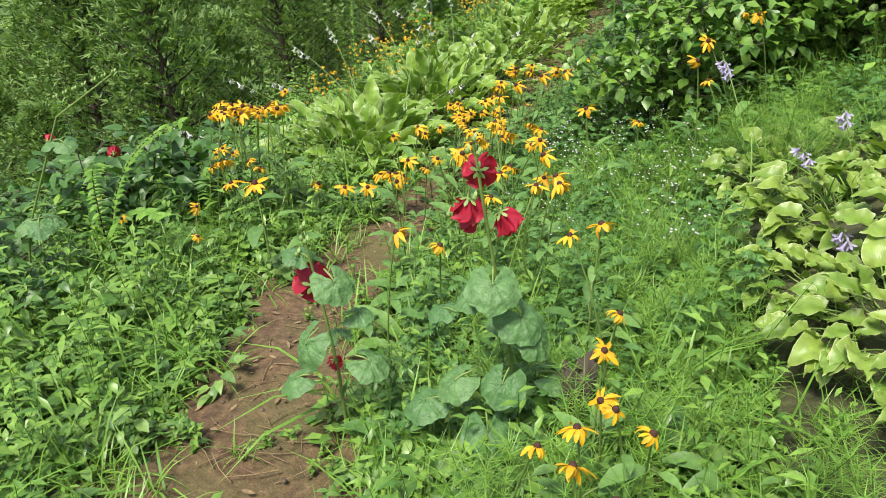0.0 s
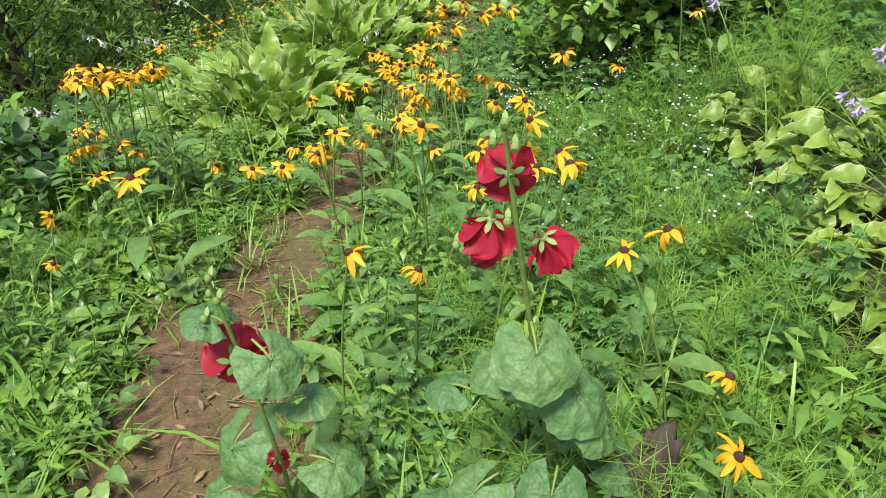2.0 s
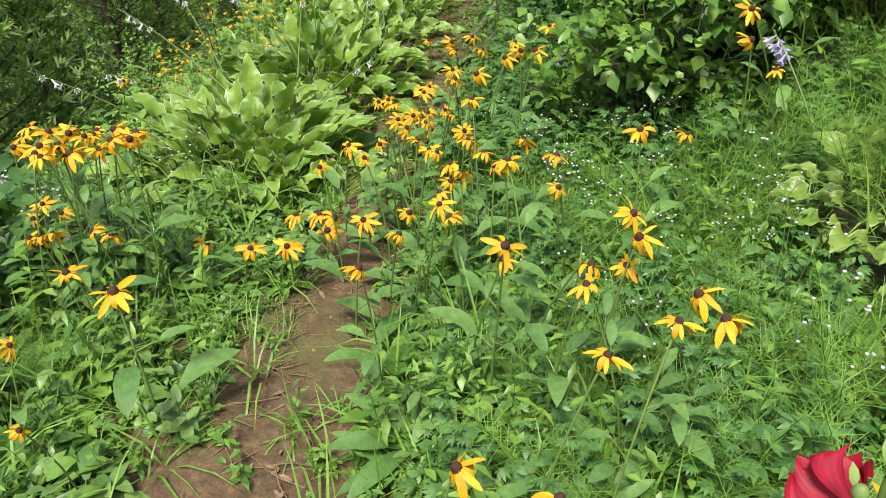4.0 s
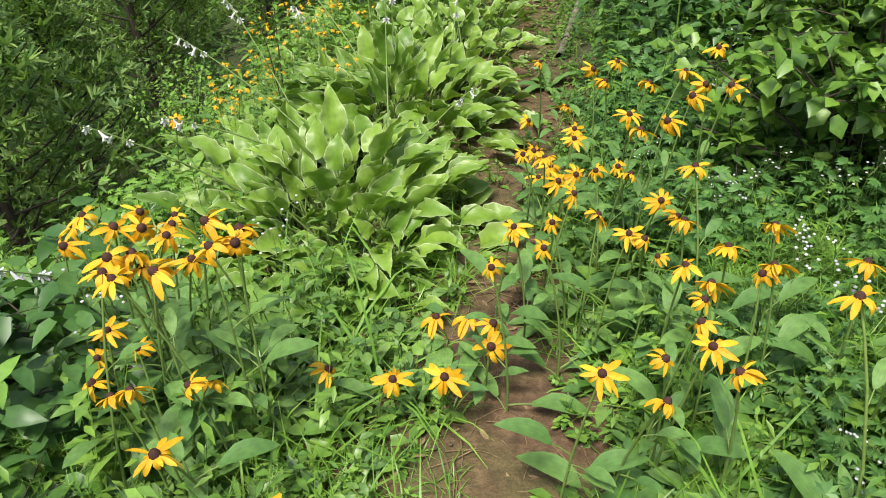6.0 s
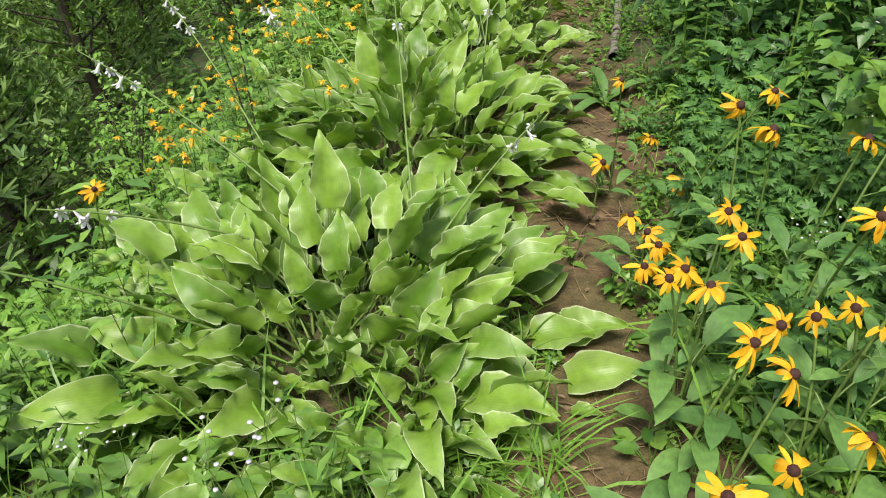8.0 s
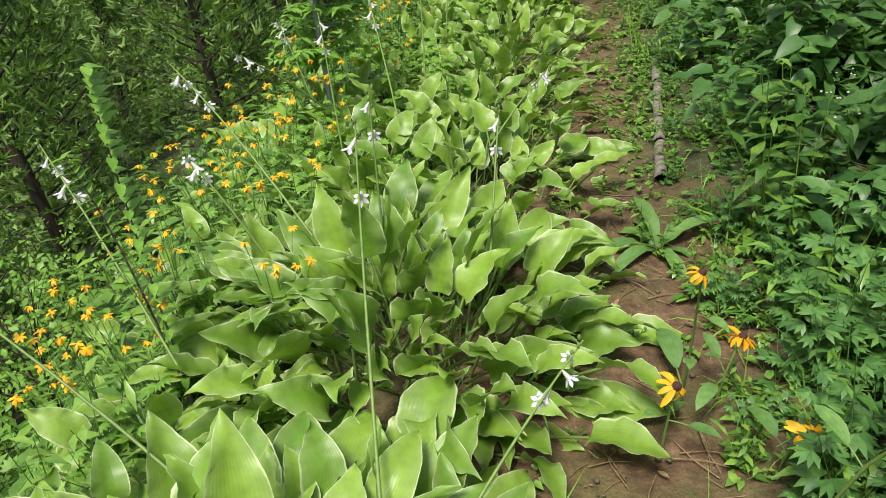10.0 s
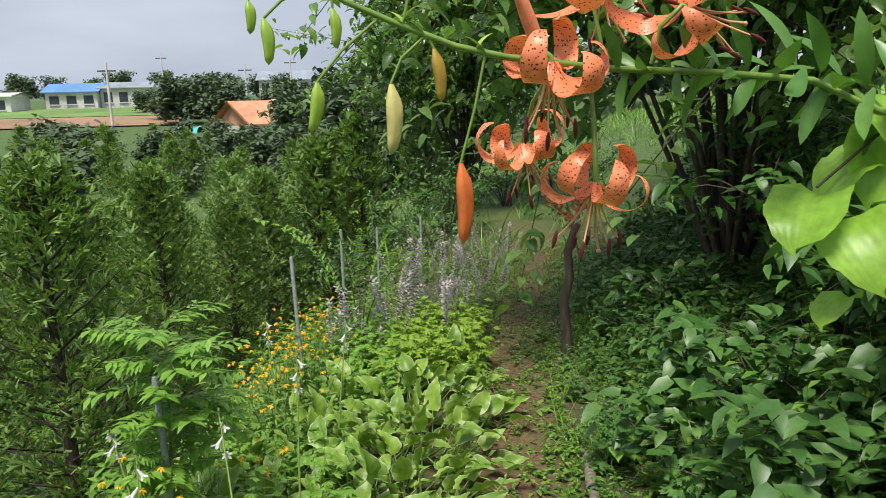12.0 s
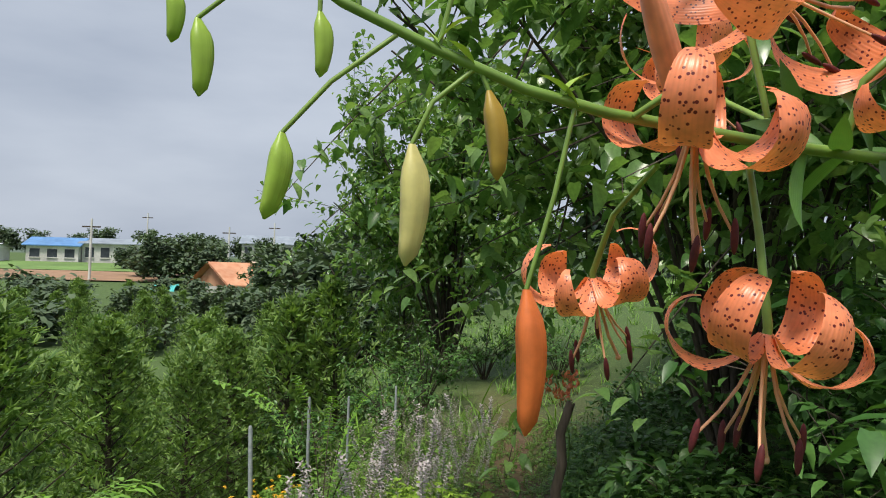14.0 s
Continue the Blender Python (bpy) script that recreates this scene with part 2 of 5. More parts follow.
# ---- building blocks ----
class Shape:
    """Collects vertices, faces, leaf coordinates and material slots."""

    def __init__(self):
        self.v, self.f, self.uv, self.m = [], [], [], []

    def grid(self, rows, uvs, slot=0, closed=False):
        base, w = len(self.v), len(rows[0])
        for r, u in zip(rows, uvs):
            self.v.extend(tuple(p) for p in r)
            self.uv.extend(u)
        for i in range(len(rows) - 1):
            for j in range(w if closed else w - 1):
                a, b = base + i * w + j, base + i * w + (j + 1) % w
                self.f.append((a, b, b + w, a + w))
                self.m.append(slot)

    def tube(self, points, r0, r1, sides=5, slot=0):
        pts = [Vector(p) for p in points]
        rows, uvs = [], []
        for i, p in enumerate(pts):
            d = (pts[min(i + 1, len(pts) - 1)] - pts[max(i - 1, 0)]).normalized()
            side = d.cross(Vector((0.3, 1, 0.2))).normalized()
            up = d.cross(side)
            r = r0 + (r1 - r0) * i / (len(pts) - 1)
            rows.append([p + r * (math.cos(a) * side + math.sin(a) * up) for a in (2 * math.pi * k / sides for k in range(sides))])
            uvs.append([(0.2, i / len(pts))] * sides)
        self.grid(rows, uvs, slot, True)

    def blade(self, at, length, width, profile, n=5, across=2, cup=0.25, droop=0.8, wave=0.0, slot=0, fold=0.0, late=1.0):
        """A leaf along +y of the matrix 'at', arching down by droop radians over its length."""
        rows, uvs = [], []
        y = z = 0.0
        phase = random.random() * 6
        for i in range(n + 1):
            s = i / n
            w = max(width / 2 * profile(s), width * 0.004)
            row, u = [], []
            for j in range(across + 1):
                k = 2 * j / across - 1
                lift = abs(k) ** 1.5 * w * cup + wave * width * abs(k) * (math.sin(phase + s * 9 + (k > 0) * 2) + 0.6 * k * k * math.sin(phase * 2 + s * 23 + (k > 0) * 4))
                row.append(at @ Vector((w * k * (1 - fold * abs(k)), y, z + lift)))
                u.append((k, s))
            rows.append(row)
            uvs.append(u)
            a = -droop * min(1.0, s + 0.5 / n) ** late
            y += length / n * math.cos(a)
            z += length / n * math.sin(a)
        self.grid(rows, uvs, slot)

    def ball(self, centre, rx, rz, rings=4, sides=7, slot=0, half=False):
        rows, uvs = [], []
        for i in range(rings + 1):
            a = (0.5 if half else 1.0) * math.pi * i / rings
            r, z = max(rx * math.sin(a), 0.0002), rz * math.cos(a)
            rows.append([Vector(centre) + Vector((r * math.cos(b), r * math.sin(b), z)) for b in (2 * math.pi * k / sides for k in range(sides))])
            uvs.append([(0.3, i / rings)] * sides)
        self.grid(rows, uvs, slot, True)

    def mesh(self, name, *mats):
        me = bpy.data.meshes.new(name)
        me.from_pydata(self.v, [], self.f)
        layer = me.uv_layers.new(name="UVMap")
        loops = np.empty(len(me.loops), dtype=np.int32)
        me.loops.foreach_get("vertex_index", loops)
        layer.data.foreach_set("uv", np.asarray(self.uv, dtype=np.float32)[loops].ravel())
        for m in mats:
            me.materials.append(m)
        me.polygons.foreach_set("material_index", self.m)
        me.polygons.foreach_set("use_smooth", [True] * len(self.f))
        return me


def ovate(s):
    return math.sin(math.pi * min(s * 0.9 + 0.1, 1) ** 0.64) ** 0.92 if s < 1 else 0.0


def lance(s):
    return math.sin(math.pi * (s * 0.95 + 0.05)) ** 0.8 if s < 1 else 0.0


def strap(s):
    return (1 - s) ** 0.5 * (0.7 + 0.3 * min(s * 5, 1))


def needle(k):
    return 0.9 - 0.6 * k


def heart(s):
    return max(0.0, (1 - s)) ** 0.55 * (0.75 + 1.2 * s) * (0.55 + 0.45 * min(1, s * 8)) * 0.95


def turn(x=0, y=0, z=0):
    return Euler((x, y, z)).to_matrix().to_4x4()


def part(name, mesh, parent, at=None, label=""):
    """One mesh under a thing or a part."""
    ob = new(name, mesh)
    ob.parent = parent
    if at is not None:
        ob.matrix_basis = at
    return tagged(ob, label) if label else ob


def thing(name, label, category, group="", at=None):
    ob = new(name)
    ob.empty_display_size = 0.05
    if at is not None:
        ob.matrix_basis = at
    return tagged(ob, label, category, group)


def baked(name, templates, poses, mats, label, category):
    """Many small plants joined into one object of kind stuff. templates: Shapes; poses: (template index, matrix)."""
    packs = [(np.array(t.v), np.array(t.f), np.array(t.uv), np.array(t.m)) for t in templates]
    vs, fs, us, ms, base = [], [], [], [], 0
    for k, m in poses:
        v, f, u, s = packs[k]
        a = np.array(m)
        vs.append(v @ a[:3, :3].T + a[:3, 3])
        fs.append(f + base)
        us.append(u)
        ms.append(s)
        base += len(v)
    v, f, u, s = np.concatenate(vs), np.concatenate(fs), np.concatenate(us), np.concatenate(ms)
    me = bpy.data.meshes.new(name)
    me.vertices.add(len(v))
    me.vertices.foreach_set("co", v.ravel().astype(np.float32))
    me.loops.add(f.size)
    me.loops.foreach_set("vertex_index", f.ravel().astype(np.int32))
    me.polygons.add(len(f))
    me.polygons.foreach_set("loop_start", np.arange(0, f.size, 4, dtype=np.int32))
    me.update(calc_edges=True)
    layer = me.uv_layers.new(name="UVMap")
    layer.data.foreach_set("uv", u[f.ravel()].astype(np.float32).ravel())
    for m in mats:
        me.materials.append(m)
    me.polygons.foreach_set("material_index", s.astype(np.int32))
    me.polygons.foreach_set("use_smooth", np.ones(len(f), dtype=bool))
    return tagged(new(name, me), label, category, kind="stuff")


# ---- the land ----
def lerp_table(v, rows):
    """Piecewise-linear reading of (v, a, b) rows."""
    if v <= rows[0][0]:
        return rows[0][1:]
    for p, q in zip(rows, rows[1:]):
        if v <= q[0]:
            k = (v - p[0]) / (q[0] - p[0])
            k = k * k * (3 - 2 * k)
            return tuple(a + (b - a) * k for a, b in zip(p[1:], q[1:]))
    return rows[-1][1:]


# the trodden path: y, its middle x, its height
TRACK = [(-20, 1.6, 2.2), (0, 0.9, 1.0), (3.4, 0.28, 0.62), (4.4, 0.13, 0.5), (5.0, 0.0, 0.4), (5.5, 0.08, 0.33), (6.5, 0.12, 0.19), (7.3, 0.1, 0.07),
         (7.8, 0.2, 0.02), (8.9, 0.32, 0.02), (10.0, 0.48, -0.02), (12.0, 0.85, -0.06), (14.0, 1.45, -0.12), (16.0, 2.0, -0.15), (40, 6.0, -0.2)]


def height(x, y):
    """The lie of the land: a path cut along a slope that falls to the left."""
    mid, z = lerp_table(y, TRACK)
    d = x - mid
    if d < -0.22:
        e = -d - 0.22
        ledge = 1.05 + 0.6 * max(0.0, min(1.0, (8.0 - y) / 2))
        z -= 0.09 * min(e, ledge)
        if e > ledge:
            z -= 2.0 * (1 - math.exp(-(e - ledge) * 0.42))
    elif d > 0.22:
        e = d - 0.22
        near = 0.18 if y > 6.2 else 0.24
        z += near * min(e, 1.2)
        if e > 1.2:
            z += 1.6 * (1 - math.exp(-(e - 1.2) * 0.35))
    return z + (0.05 * (min(y, 160) - 40) if y > 40 else 0.0)


def stand(x, y, spin=0.0, scale=1.0, lean=0.0, sink=0.01):
    """A pose on the ground."""
    return Matrix.Translation((x, y, height(x, y) - sink)) @ turn(lean * math.cos(spin * 7), lean * math.sin(spin * 7), spin) @ Matrix.Scale(scale, 4)


def ground():
    """One sheet, fine round the path and coarse towards the horizon."""
    xs = [-2500, -900, -400, -200, -120, -80, -55, -40, -30, -22, -16, -12, -9, -7, -5.5, -4.5, -3.7]
    xs += [-3.0 + 0.05 * i for i in range(121)] + [3.5, 4, 5, 6, 8, 11, 15, 22, 35, 60, 120, 300, 900, 2500]
    ys = [-2500, -600, -150, -50, -20, -8, -3, 0, 1, 1.6] + [2 + 0.05 * i for i in range(261)]
    ys += [15.4, 16, 17, 18, 20, 23, 27, 32, 40, 50, 62, 76, 95, 120, 160, 240, 400, 900, 2500]
    s = Shape()
    rows, uvs = [], []
    for y in ys:
        row = []
        for x in xs:
            z = height(x, y)
            if -3.2 < x < 3.2 and 1 < y < 16:
                z += 0.035 * noise.noise((x * 2.2, y * 2.2, 0)) + 0.014 * noise.noise((x * 9, y * 9, 3)) + 0.006 * noise.noise((x * 24, y * 24, 5))
            row.append((x, y, z))
        rows.append(row)
        uvs.append([(max(0.0, min(1.0, (abs(x - lerp_table(y, TRACK)[0]) - (0.35 if y < 9 else 0.15)) / (0.8 if y < 9 else 0.3), 1.0)), max(0.0, min(1.0, (y - 15) / 5), min(1.0, (abs(x) - 2.4) / 2), min(1.0, (1.5 - y) / 2 * min(1.0, abs(x - 1.0))))) for x in xs])
    s.grid(rows, uvs)
    return tagged(new("ground", s.mesh("ground", EARTH)), "brown trodden earth path and garden soil on a slope", "ground", kind="structure")


ground()


def along(y):
    return lerp_table(y, TRACK)[0]


# ---- hostas ----
def hosta_leaves(mat, size=1.0, wide=1.0, stalk=1.0, flat=1.0):
    out = []
    for lean, droop, petiole in ((1.48, 0.45, 0.42), (1.3, 0.9, 0.41), (1.02, 1.25, 0.39), (0.78, 1.0, 0.34), (0.45, 0.8, 0.28), (1.35, 0.4, 0.36), (0.95, 0.7, 0.42), (1.5, 1.0, 0.34), (1.15, 0.3, 0.28), (1.15, 1.5, 0.42), (0.6, 1.4, 0.36)):
        s = Shape()
        petiole, lean = petiole * stalk, lean * flat
        d = Vector((0, math.cos(lean), math.sin(lean)))
        pts = [d * petiole * size * k / 3 + Vector((0, 0.012 * k, -0.004 * k * k)) * size for k in range(4)]
        s.tube(pts, 0.006 * size, 0.0045 * size, 5, 1)
        tip = pts[-1]
        s.blade(Matrix.Translation(tip) @ turn(lean * 0.85, 0, random.uniform(-0.2, 0.2)), random.uniform(0.185, 0.24) * size, random.uniform(0.105, 0.135) * size * wide, ovate, 14, 6, random.uniform(0.2, 0.5), droop, random.uniform(0.06, 0.10))
        out.append(s.mesh("hosta_leaf", mat, STEM))
    return out


def hosta(leaves, x, y, n, scale, label, roll=0.75):
    plant = thing("hosta", label, "hosta", "hostas along the path", Matrix.Translation((x, y, height(x, y) - 0.02)))
    for i in range(n):
        k = math.sqrt((i + random.random()) / n)
        choice = min(4, max(0, int(k * 5 + random.uniform(-1.4, 0.6)))) if random.random() < 0.7 else random.choice((5, 6, 7, 8, 9, 10))
        a = i * 2.39996
        r = 0.40 * k * scale
        face = a + random.gauss(0, 0.35 + 0.9 * (1 - k))
        m = Matrix.Translation((r * math.sin(a), r * math.cos(a), -0.06 * scale * k)) @ turn(0, 0, -face) @ turn(random.uniform(-0.35, 0.4), random.uniform(-roll, roll), 0) @ Matrix.Scale(scale * random.uniform(0.58, 1.02), 4)
        part("leaf", leaves[choice], plant, m)
    return plant


GREEN_LEAVES = hosta_leaves(HOSTA)
LIME_LEAVES = hosta_leaves(LIME_HOSTA, 0.85, 1.3, 0.62, 0.62)
HOSTA_LABEL = "green hosta clump with cream-edged ribbed leaves beside the path"
for hx, hy, hn, hs in ((-0.57, 7.05, 330, 1.0), (-0.45, 6.6, 60, 0.62), (-0.24, 6.75, 36, 0.5), (-0.95, 7.2, 60, 0.75), (-0.38, 8.2, 300, 0.98), (-0.78, 7.75, 60, 0.72), (-0.85, 8.5, 50, 0.7),
                       (-0.12, 8.95, 85, 0.82), (-0.5, 9.0, 85, 0.84), (-0.03, 9.45, 75, 0.76), (-0.42, 9.55, 80, 0.8), (-0.8, 9.3, 60, 0.74), (0.06, 9.95, 70, 0.76), (-0.3, 10.05, 75, 0.78), (-0.68, 9.95, 60, 0.74),
                       (0.12, 10.45, 65, 0.76), (-0.22, 10.55, 65, 0.78), (-0.55, 10.6, 50, 0.72), (0.2, 10.95, 55, 0.74), (-0.15, 11.1, 50, 0.76), (0.3, 11.4, 45, 0.72)):
    hosta(GREEN_LEAVES, hx, hy, hn, hs, HOSTA_LABEL)
for hx, hy, hn, hs in ((2.02, 4.4, 130, 0.66), (2.3, 4.75, 110, 0.68), (2.0, 5.15, 120, 0.66), (2.35, 5.45, 110, 0.66), (2.2, 4.0, 110, 0.66), (1.95, 5.7, 90, 0.62), (2.6, 5.1, 70, 0.66), (2.2, 6.05, 60, 0.6), (1.88, 4.75, 70, 0.56)):
    hosta(LIME_LEAVES, hx, hy, hn, hs, "yellow-green hosta clump with pale broad leaves on the bank", 0.4)


# ---- rudbeckias ----
def petal_mesh(length, width, droop):
    s = Shape()
    s.blade(Matrix.Identity(4), length, width, lambda k: math.sin(math.pi * (0.12 + 0.8 * k)) ** 0.7 if k < 1 else 0.25, 4, 2, 0.3, droop, 0.04)
    return s.mesh("petal", PETAL)


PETALS = [petal_mesh(0.045, 0.014, 0.7), petal_mesh(0.040, 0.014, 1.2), petal_mesh(0.047, 0.0135, 0.4), petal_mesh(0.036, 0.014, 1.6)]


def cone_mesh():
    s = Shape()
    s.ball((0, 0, -0.002), 0.0102, 0.0115, 5, 9)
    return s.mesh("cone", CONE)


CONE_MESH = cone_mesh()


def rough_leaves():
    out = []
    for length, width, droop in ((0.10, 0.038, 0.9), (0.08, 0.028, 0.7), (0.125, 0.045, 1.1)):
        s = Shape()
        s.tube([(0, 0, 0), (0, 0.03, 0.008), (0, 0.05, 0.01)], 0.0022, 0.0018, 4, 1)
        s.blade(Matrix.Translation((0, 0.048, 0.01)) @ turn(0.4), length, width, lance, 6, 2, 0.3, droop, 0.05)
        out.append(s.mesh("leaf", RUD_LEAF, STEM))
    return out


ROUGH_LEAVES = rough_leaves()


def rudbeckia(tall, lean, spin, heads=1):
    """One plant: a bent stem, rough leaves, a flower head with a dark cone. Returns it and the head's place."""
    plant = thing("rudbeckia", "golden rudbeckia with a dark cone on a rough green stem", "flower", "rudbeckias")
    s = Shape()
    top = Vector((lean * tall * math.cos(spin), lean * tall * math.sin(spin), tall))
    pts = [Vector((top.x * k * k, top.y * k * k, tall * k)) for k in (0, 0.25, 0.5, 0.75, 0.9, 1)]
    s.tube(pts, 0.0035, 0.0022, 5)
    part("stem", s.mesh("stem", STEM), plant)
    for i in range(max(3, int(tall * 11))):
        k = random.uniform(0.03, 0.72)
        p = Vector((top.x * k * k, top.y * k * k, tall * k))
        part("leaf", random.choice(ROUGH_LEAVES), plant, Matrix.Translation(p) @ turn(random.uniform(0, 0.5), 0, random.uniform(0, 6.3)) @ Matrix.Scale(random.uniform(0.7, 1.2) * (1.15 - 0.5 * k), 4))
    head = part("flower_head", CONE_MESH, plant, Matrix.Translation(top) @ turn(random.uniform(-0.75, 0.75), random.uniform(-0.6, 0.6), 0) @ Matrix.Scale(random.uniform(0.86, 1.12), 4), "domed dark brown cone")
    n = random.choice((10, 11, 12, 13, 14))
    for i in range(n):
        part("petal", random.choice(PETALS), head, turn(0, 0, 6.283 * i / n + random.uniform(-0.12, 0.12)) @ Matrix.Translation((0, 0.008, -0.003)) @ turn(random.uniform(-0.8, 0.35), random.uniform(-0.55, 0.55), 0) @ Matrix.Scale(random.uniform(0.65, 1.1), 4))
    return plant, top


RUD_KINDS = []
for tall in (0.2, 0.32, 0.45, 0.58, 0.7):
    for v in range(3):
        RUD_KINDS.append((tall, *rudbeckia(tall, random.uniform(0.05, 0.35), random.uniform(0, 6.3))))
used = set()


def rudbeckia_at(x, y, z):
    """Puts a plant so that its head comes to (x, y, z)."""
    h = max(0.12, z - height(x, y))
    tall, plant, top = random.choice([k for k in RUD_KINDS if abs(k[0] - h) <= min(abs(q[0] - h) for q in RUD_KINDS) + 1e-6])
    f = h / tall
    a = random.uniform(0, 6.3)
    off = turn(0, 0, a) @ (top * f)
    m = Matrix.Translation((x - off.x, y - off.y, z - h)) @ turn(0, 0, a) @ Matrix.Scale(f, 4)
    if plant.name in used:
        copy_thing(plant, m)
    else:
        used.add(plant.name)
        plant.matrix_basis = m


LEFT_CLUSTER = [(-0.89, 6.13, 0.78), (-0.78, 6.09, 0.80), (-0.76, 6.02, 0.82), (-0.97, 6.02, 0.80), (-0.86, 5.93, 0.83), (-0.79, 5.93, 0.83), 
        (-0.72, 5.88, 0.85), (-0.65, 5.95, 0.84), (-0.55, 5.90, 0.86), (-0.53, 5.81, 0.88), (-0.58, 5.79, 0.88), (-0.76, 5.80, 0.86), 
        (-0.79, 5.76, 0.87), (-0.68, 5.71, 0.88), (-0.74, 5.68, 0.88), (-0.78, 5.69, 0.88)]
LEFT_LOW = [(-0.86, 5.77, 0.69), (-0.84, 5.67, 0.70), (-0.76, 5.70, 0.71), (-0.60, 5.57, 0.73), (-0.72, 5.56, 0.73), (-0.76, 5.55, 0.72), 
        (-1.29, 7.42, 0.40)]
PATH_SIDE = [(-0.37, 5.85, 0.49), (-0.20, 5.80, 0.51), (-0.07, 5.80, 0.51), (-0.10, 6.09, 0.46), (0.06, 6.03, 0.47), (0.05, 5.92, 0.49), 
        (0.00, 6.07, 0.46)]
RIGHT_NEAR = [(0.11, 6.16, 0.73), (0.18, 6.05, 0.75), (0.04, 5.94, 0.77), (0.54, 6.30, 0.74), (0.36, 6.27, 0.71), (0.41, 6.11, 0.75), 
        (0.55, 6.12, 0.79), (0.44, 6.07, 0.77), (0.60, 5.94, 0.84), (0.49, 5.89, 0.82), (0.74, 6.03, 0.85), (0.52, 5.80, 0.85), 
        (0.49, 5.74, 0.85), (0.46, 5.66, 0.86), (0.37, 5.57, 0.84), (0.46, 5.58, 0.86), (0.63, 5.81, 0.87), (0.49, 5.51, 0.87), 
        (0.38, 6.93, 0.63), (0.21, 6.69, 0.67), (0.24, 6.63, 0.68), (0.27, 6.48, 0.69), (0.33, 6.52, 0.69), (0.39, 6.53, 0.70), 
        (0.46, 6.54, 0.71), (0.49, 6.48, 0.72), (0.31, 6.41, 0.69)]
RIGHT_FAR = [(0.48, 7.22, 0.70), (0.57, 7.28, 0.71), (0.50, 7.07, 0.72), (0.61, 6.91, 0.78), (0.49, 6.62, 0.81), (0.58, 6.53, 0.83), 
        (0.49, 6.48, 0.82), (0.70, 6.71, 0.83), (0.78, 6.82, 0.82), (0.83, 6.75, 0.85), (0.95, 7.24, 0.78), (0.76, 7.02, 0.78)]
START_RIGHT = [(1.21, 4.11, 1.16), (1.18, 3.94, 1.17), (1.18, 3.76, 1.19), (1.21, 3.72, 1.21), (1.14, 3.66, 1.20), (1.28, 3.65, 1.23), 
        (1.14, 3.57, 1.20), (1.07, 3.62, 1.18), (1.22, 3.49, 1.22)]
START_MID = [(1.07, 4.34, 1.19), (1.14, 4.38, 1.21), (0.77, 4.70, 1.09), (0.67, 4.44, 1.09), (0.99, 4.77, 1.13), (0.79, 5.00, 1.06), 
        (0.90, 5.07, 1.09), (0.91, 4.77, 1.11), (0.78, 4.92, 1.07), (0.36, 6.80, 0.66), (0.66, 5.83, 0.88), (0.80, 5.56, 0.95), 
        (0.82, 5.77, 0.93), (0.11, 6.17, 0.72), (0.17, 6.66, 0.68), (0.22, 6.21, 0.72), (0.35, 5.46, 0.84), (0.24, 5.53, 0.83), 
        (0.28, 5.15, 0.92), (0.51, 4.49, 1.05), (0.34, 7.83, 0.52)]
START_LEFT = [(-1.19, 5.19, 0.68), (-0.88, 4.93, 0.73), (-0.58, 5.05, 0.76), (-0.40, 4.76, 0.80), (-0.64, 5.44, 0.67), (-0.35, 5.17, 0.75), 
        (-0.87, 5.66, 0.63), (-0.59, 5.65, 0.66)]
BANK = [(1.76, 6.9, 1.22), (1.8, 6.6, 1.24), (1.55, 6.4, 1.2), (1.5, 6.2, 1.12), (1.55, 6.05, 1.08), (1.25, 5.9, 0.95)]
PATH_FAR = [(0.32, 7.40, 0.26), (0.34, 7.30, 0.27), (0.35, 7.23, 0.28), (0.29, 7.14, 0.28), (0.39, 7.10, 0.30), (0.30, 7.76, 0.22), 
        (0.52, 7.58, 0.26), (0.50, 7.91, 0.23)]
for group in (LEFT_CLUSTER, LEFT_LOW, PATH_SIDE, RIGHT_NEAR, RIGHT_FAR, START_RIGHT, START_MID, START_LEFT, BANK, PATH_FAR):
    for px, py, pz in group:
        rudbeckia_at(px, py, pz)
for k in range(4):
    px, py, pz = random.choice(LEFT_CLUSTER)
    rudbeckia_at(px + random.gauss(0, 0.07), py + random.gauss(0, 0.07), pz + random.uniform(-0.08, 0.03))
for k in range(9):
    py = random.uniform(4.7, 6.3)
    px = along(py) + random.uniform(0.3, 0.95)
    rudbeckia_at(px, py, height(px, py) + random.uniform(0.4, 0.62))
for tall, plant, top in RUD_KINDS:
    if plant.name not in used:
        rx = random.uniform(0.7, 1.3)
        plant.matrix_basis = stand(rx, random.uniform(5.2, 6.4))


# ---- weeds, grass and ferny growth ----
def grass_tuft(n, tall, width):
    s = Shape()
    for i in range(n):
        a = random.uniform(0, 6.3)
        at = Matrix.Translation((random.gauss(0, 0.02), random.gauss(0, 0.02), 0)) @ turn(0, 0, a) @ turn(random.uniform(0.7, 1.5))
        s.blade(at, tall * random.uniform(0.5, 1.1), width * random.uniform(0.6, 1.2), strap, 3, 1, 0, random.uniform(0.5, 2.0))
    return s


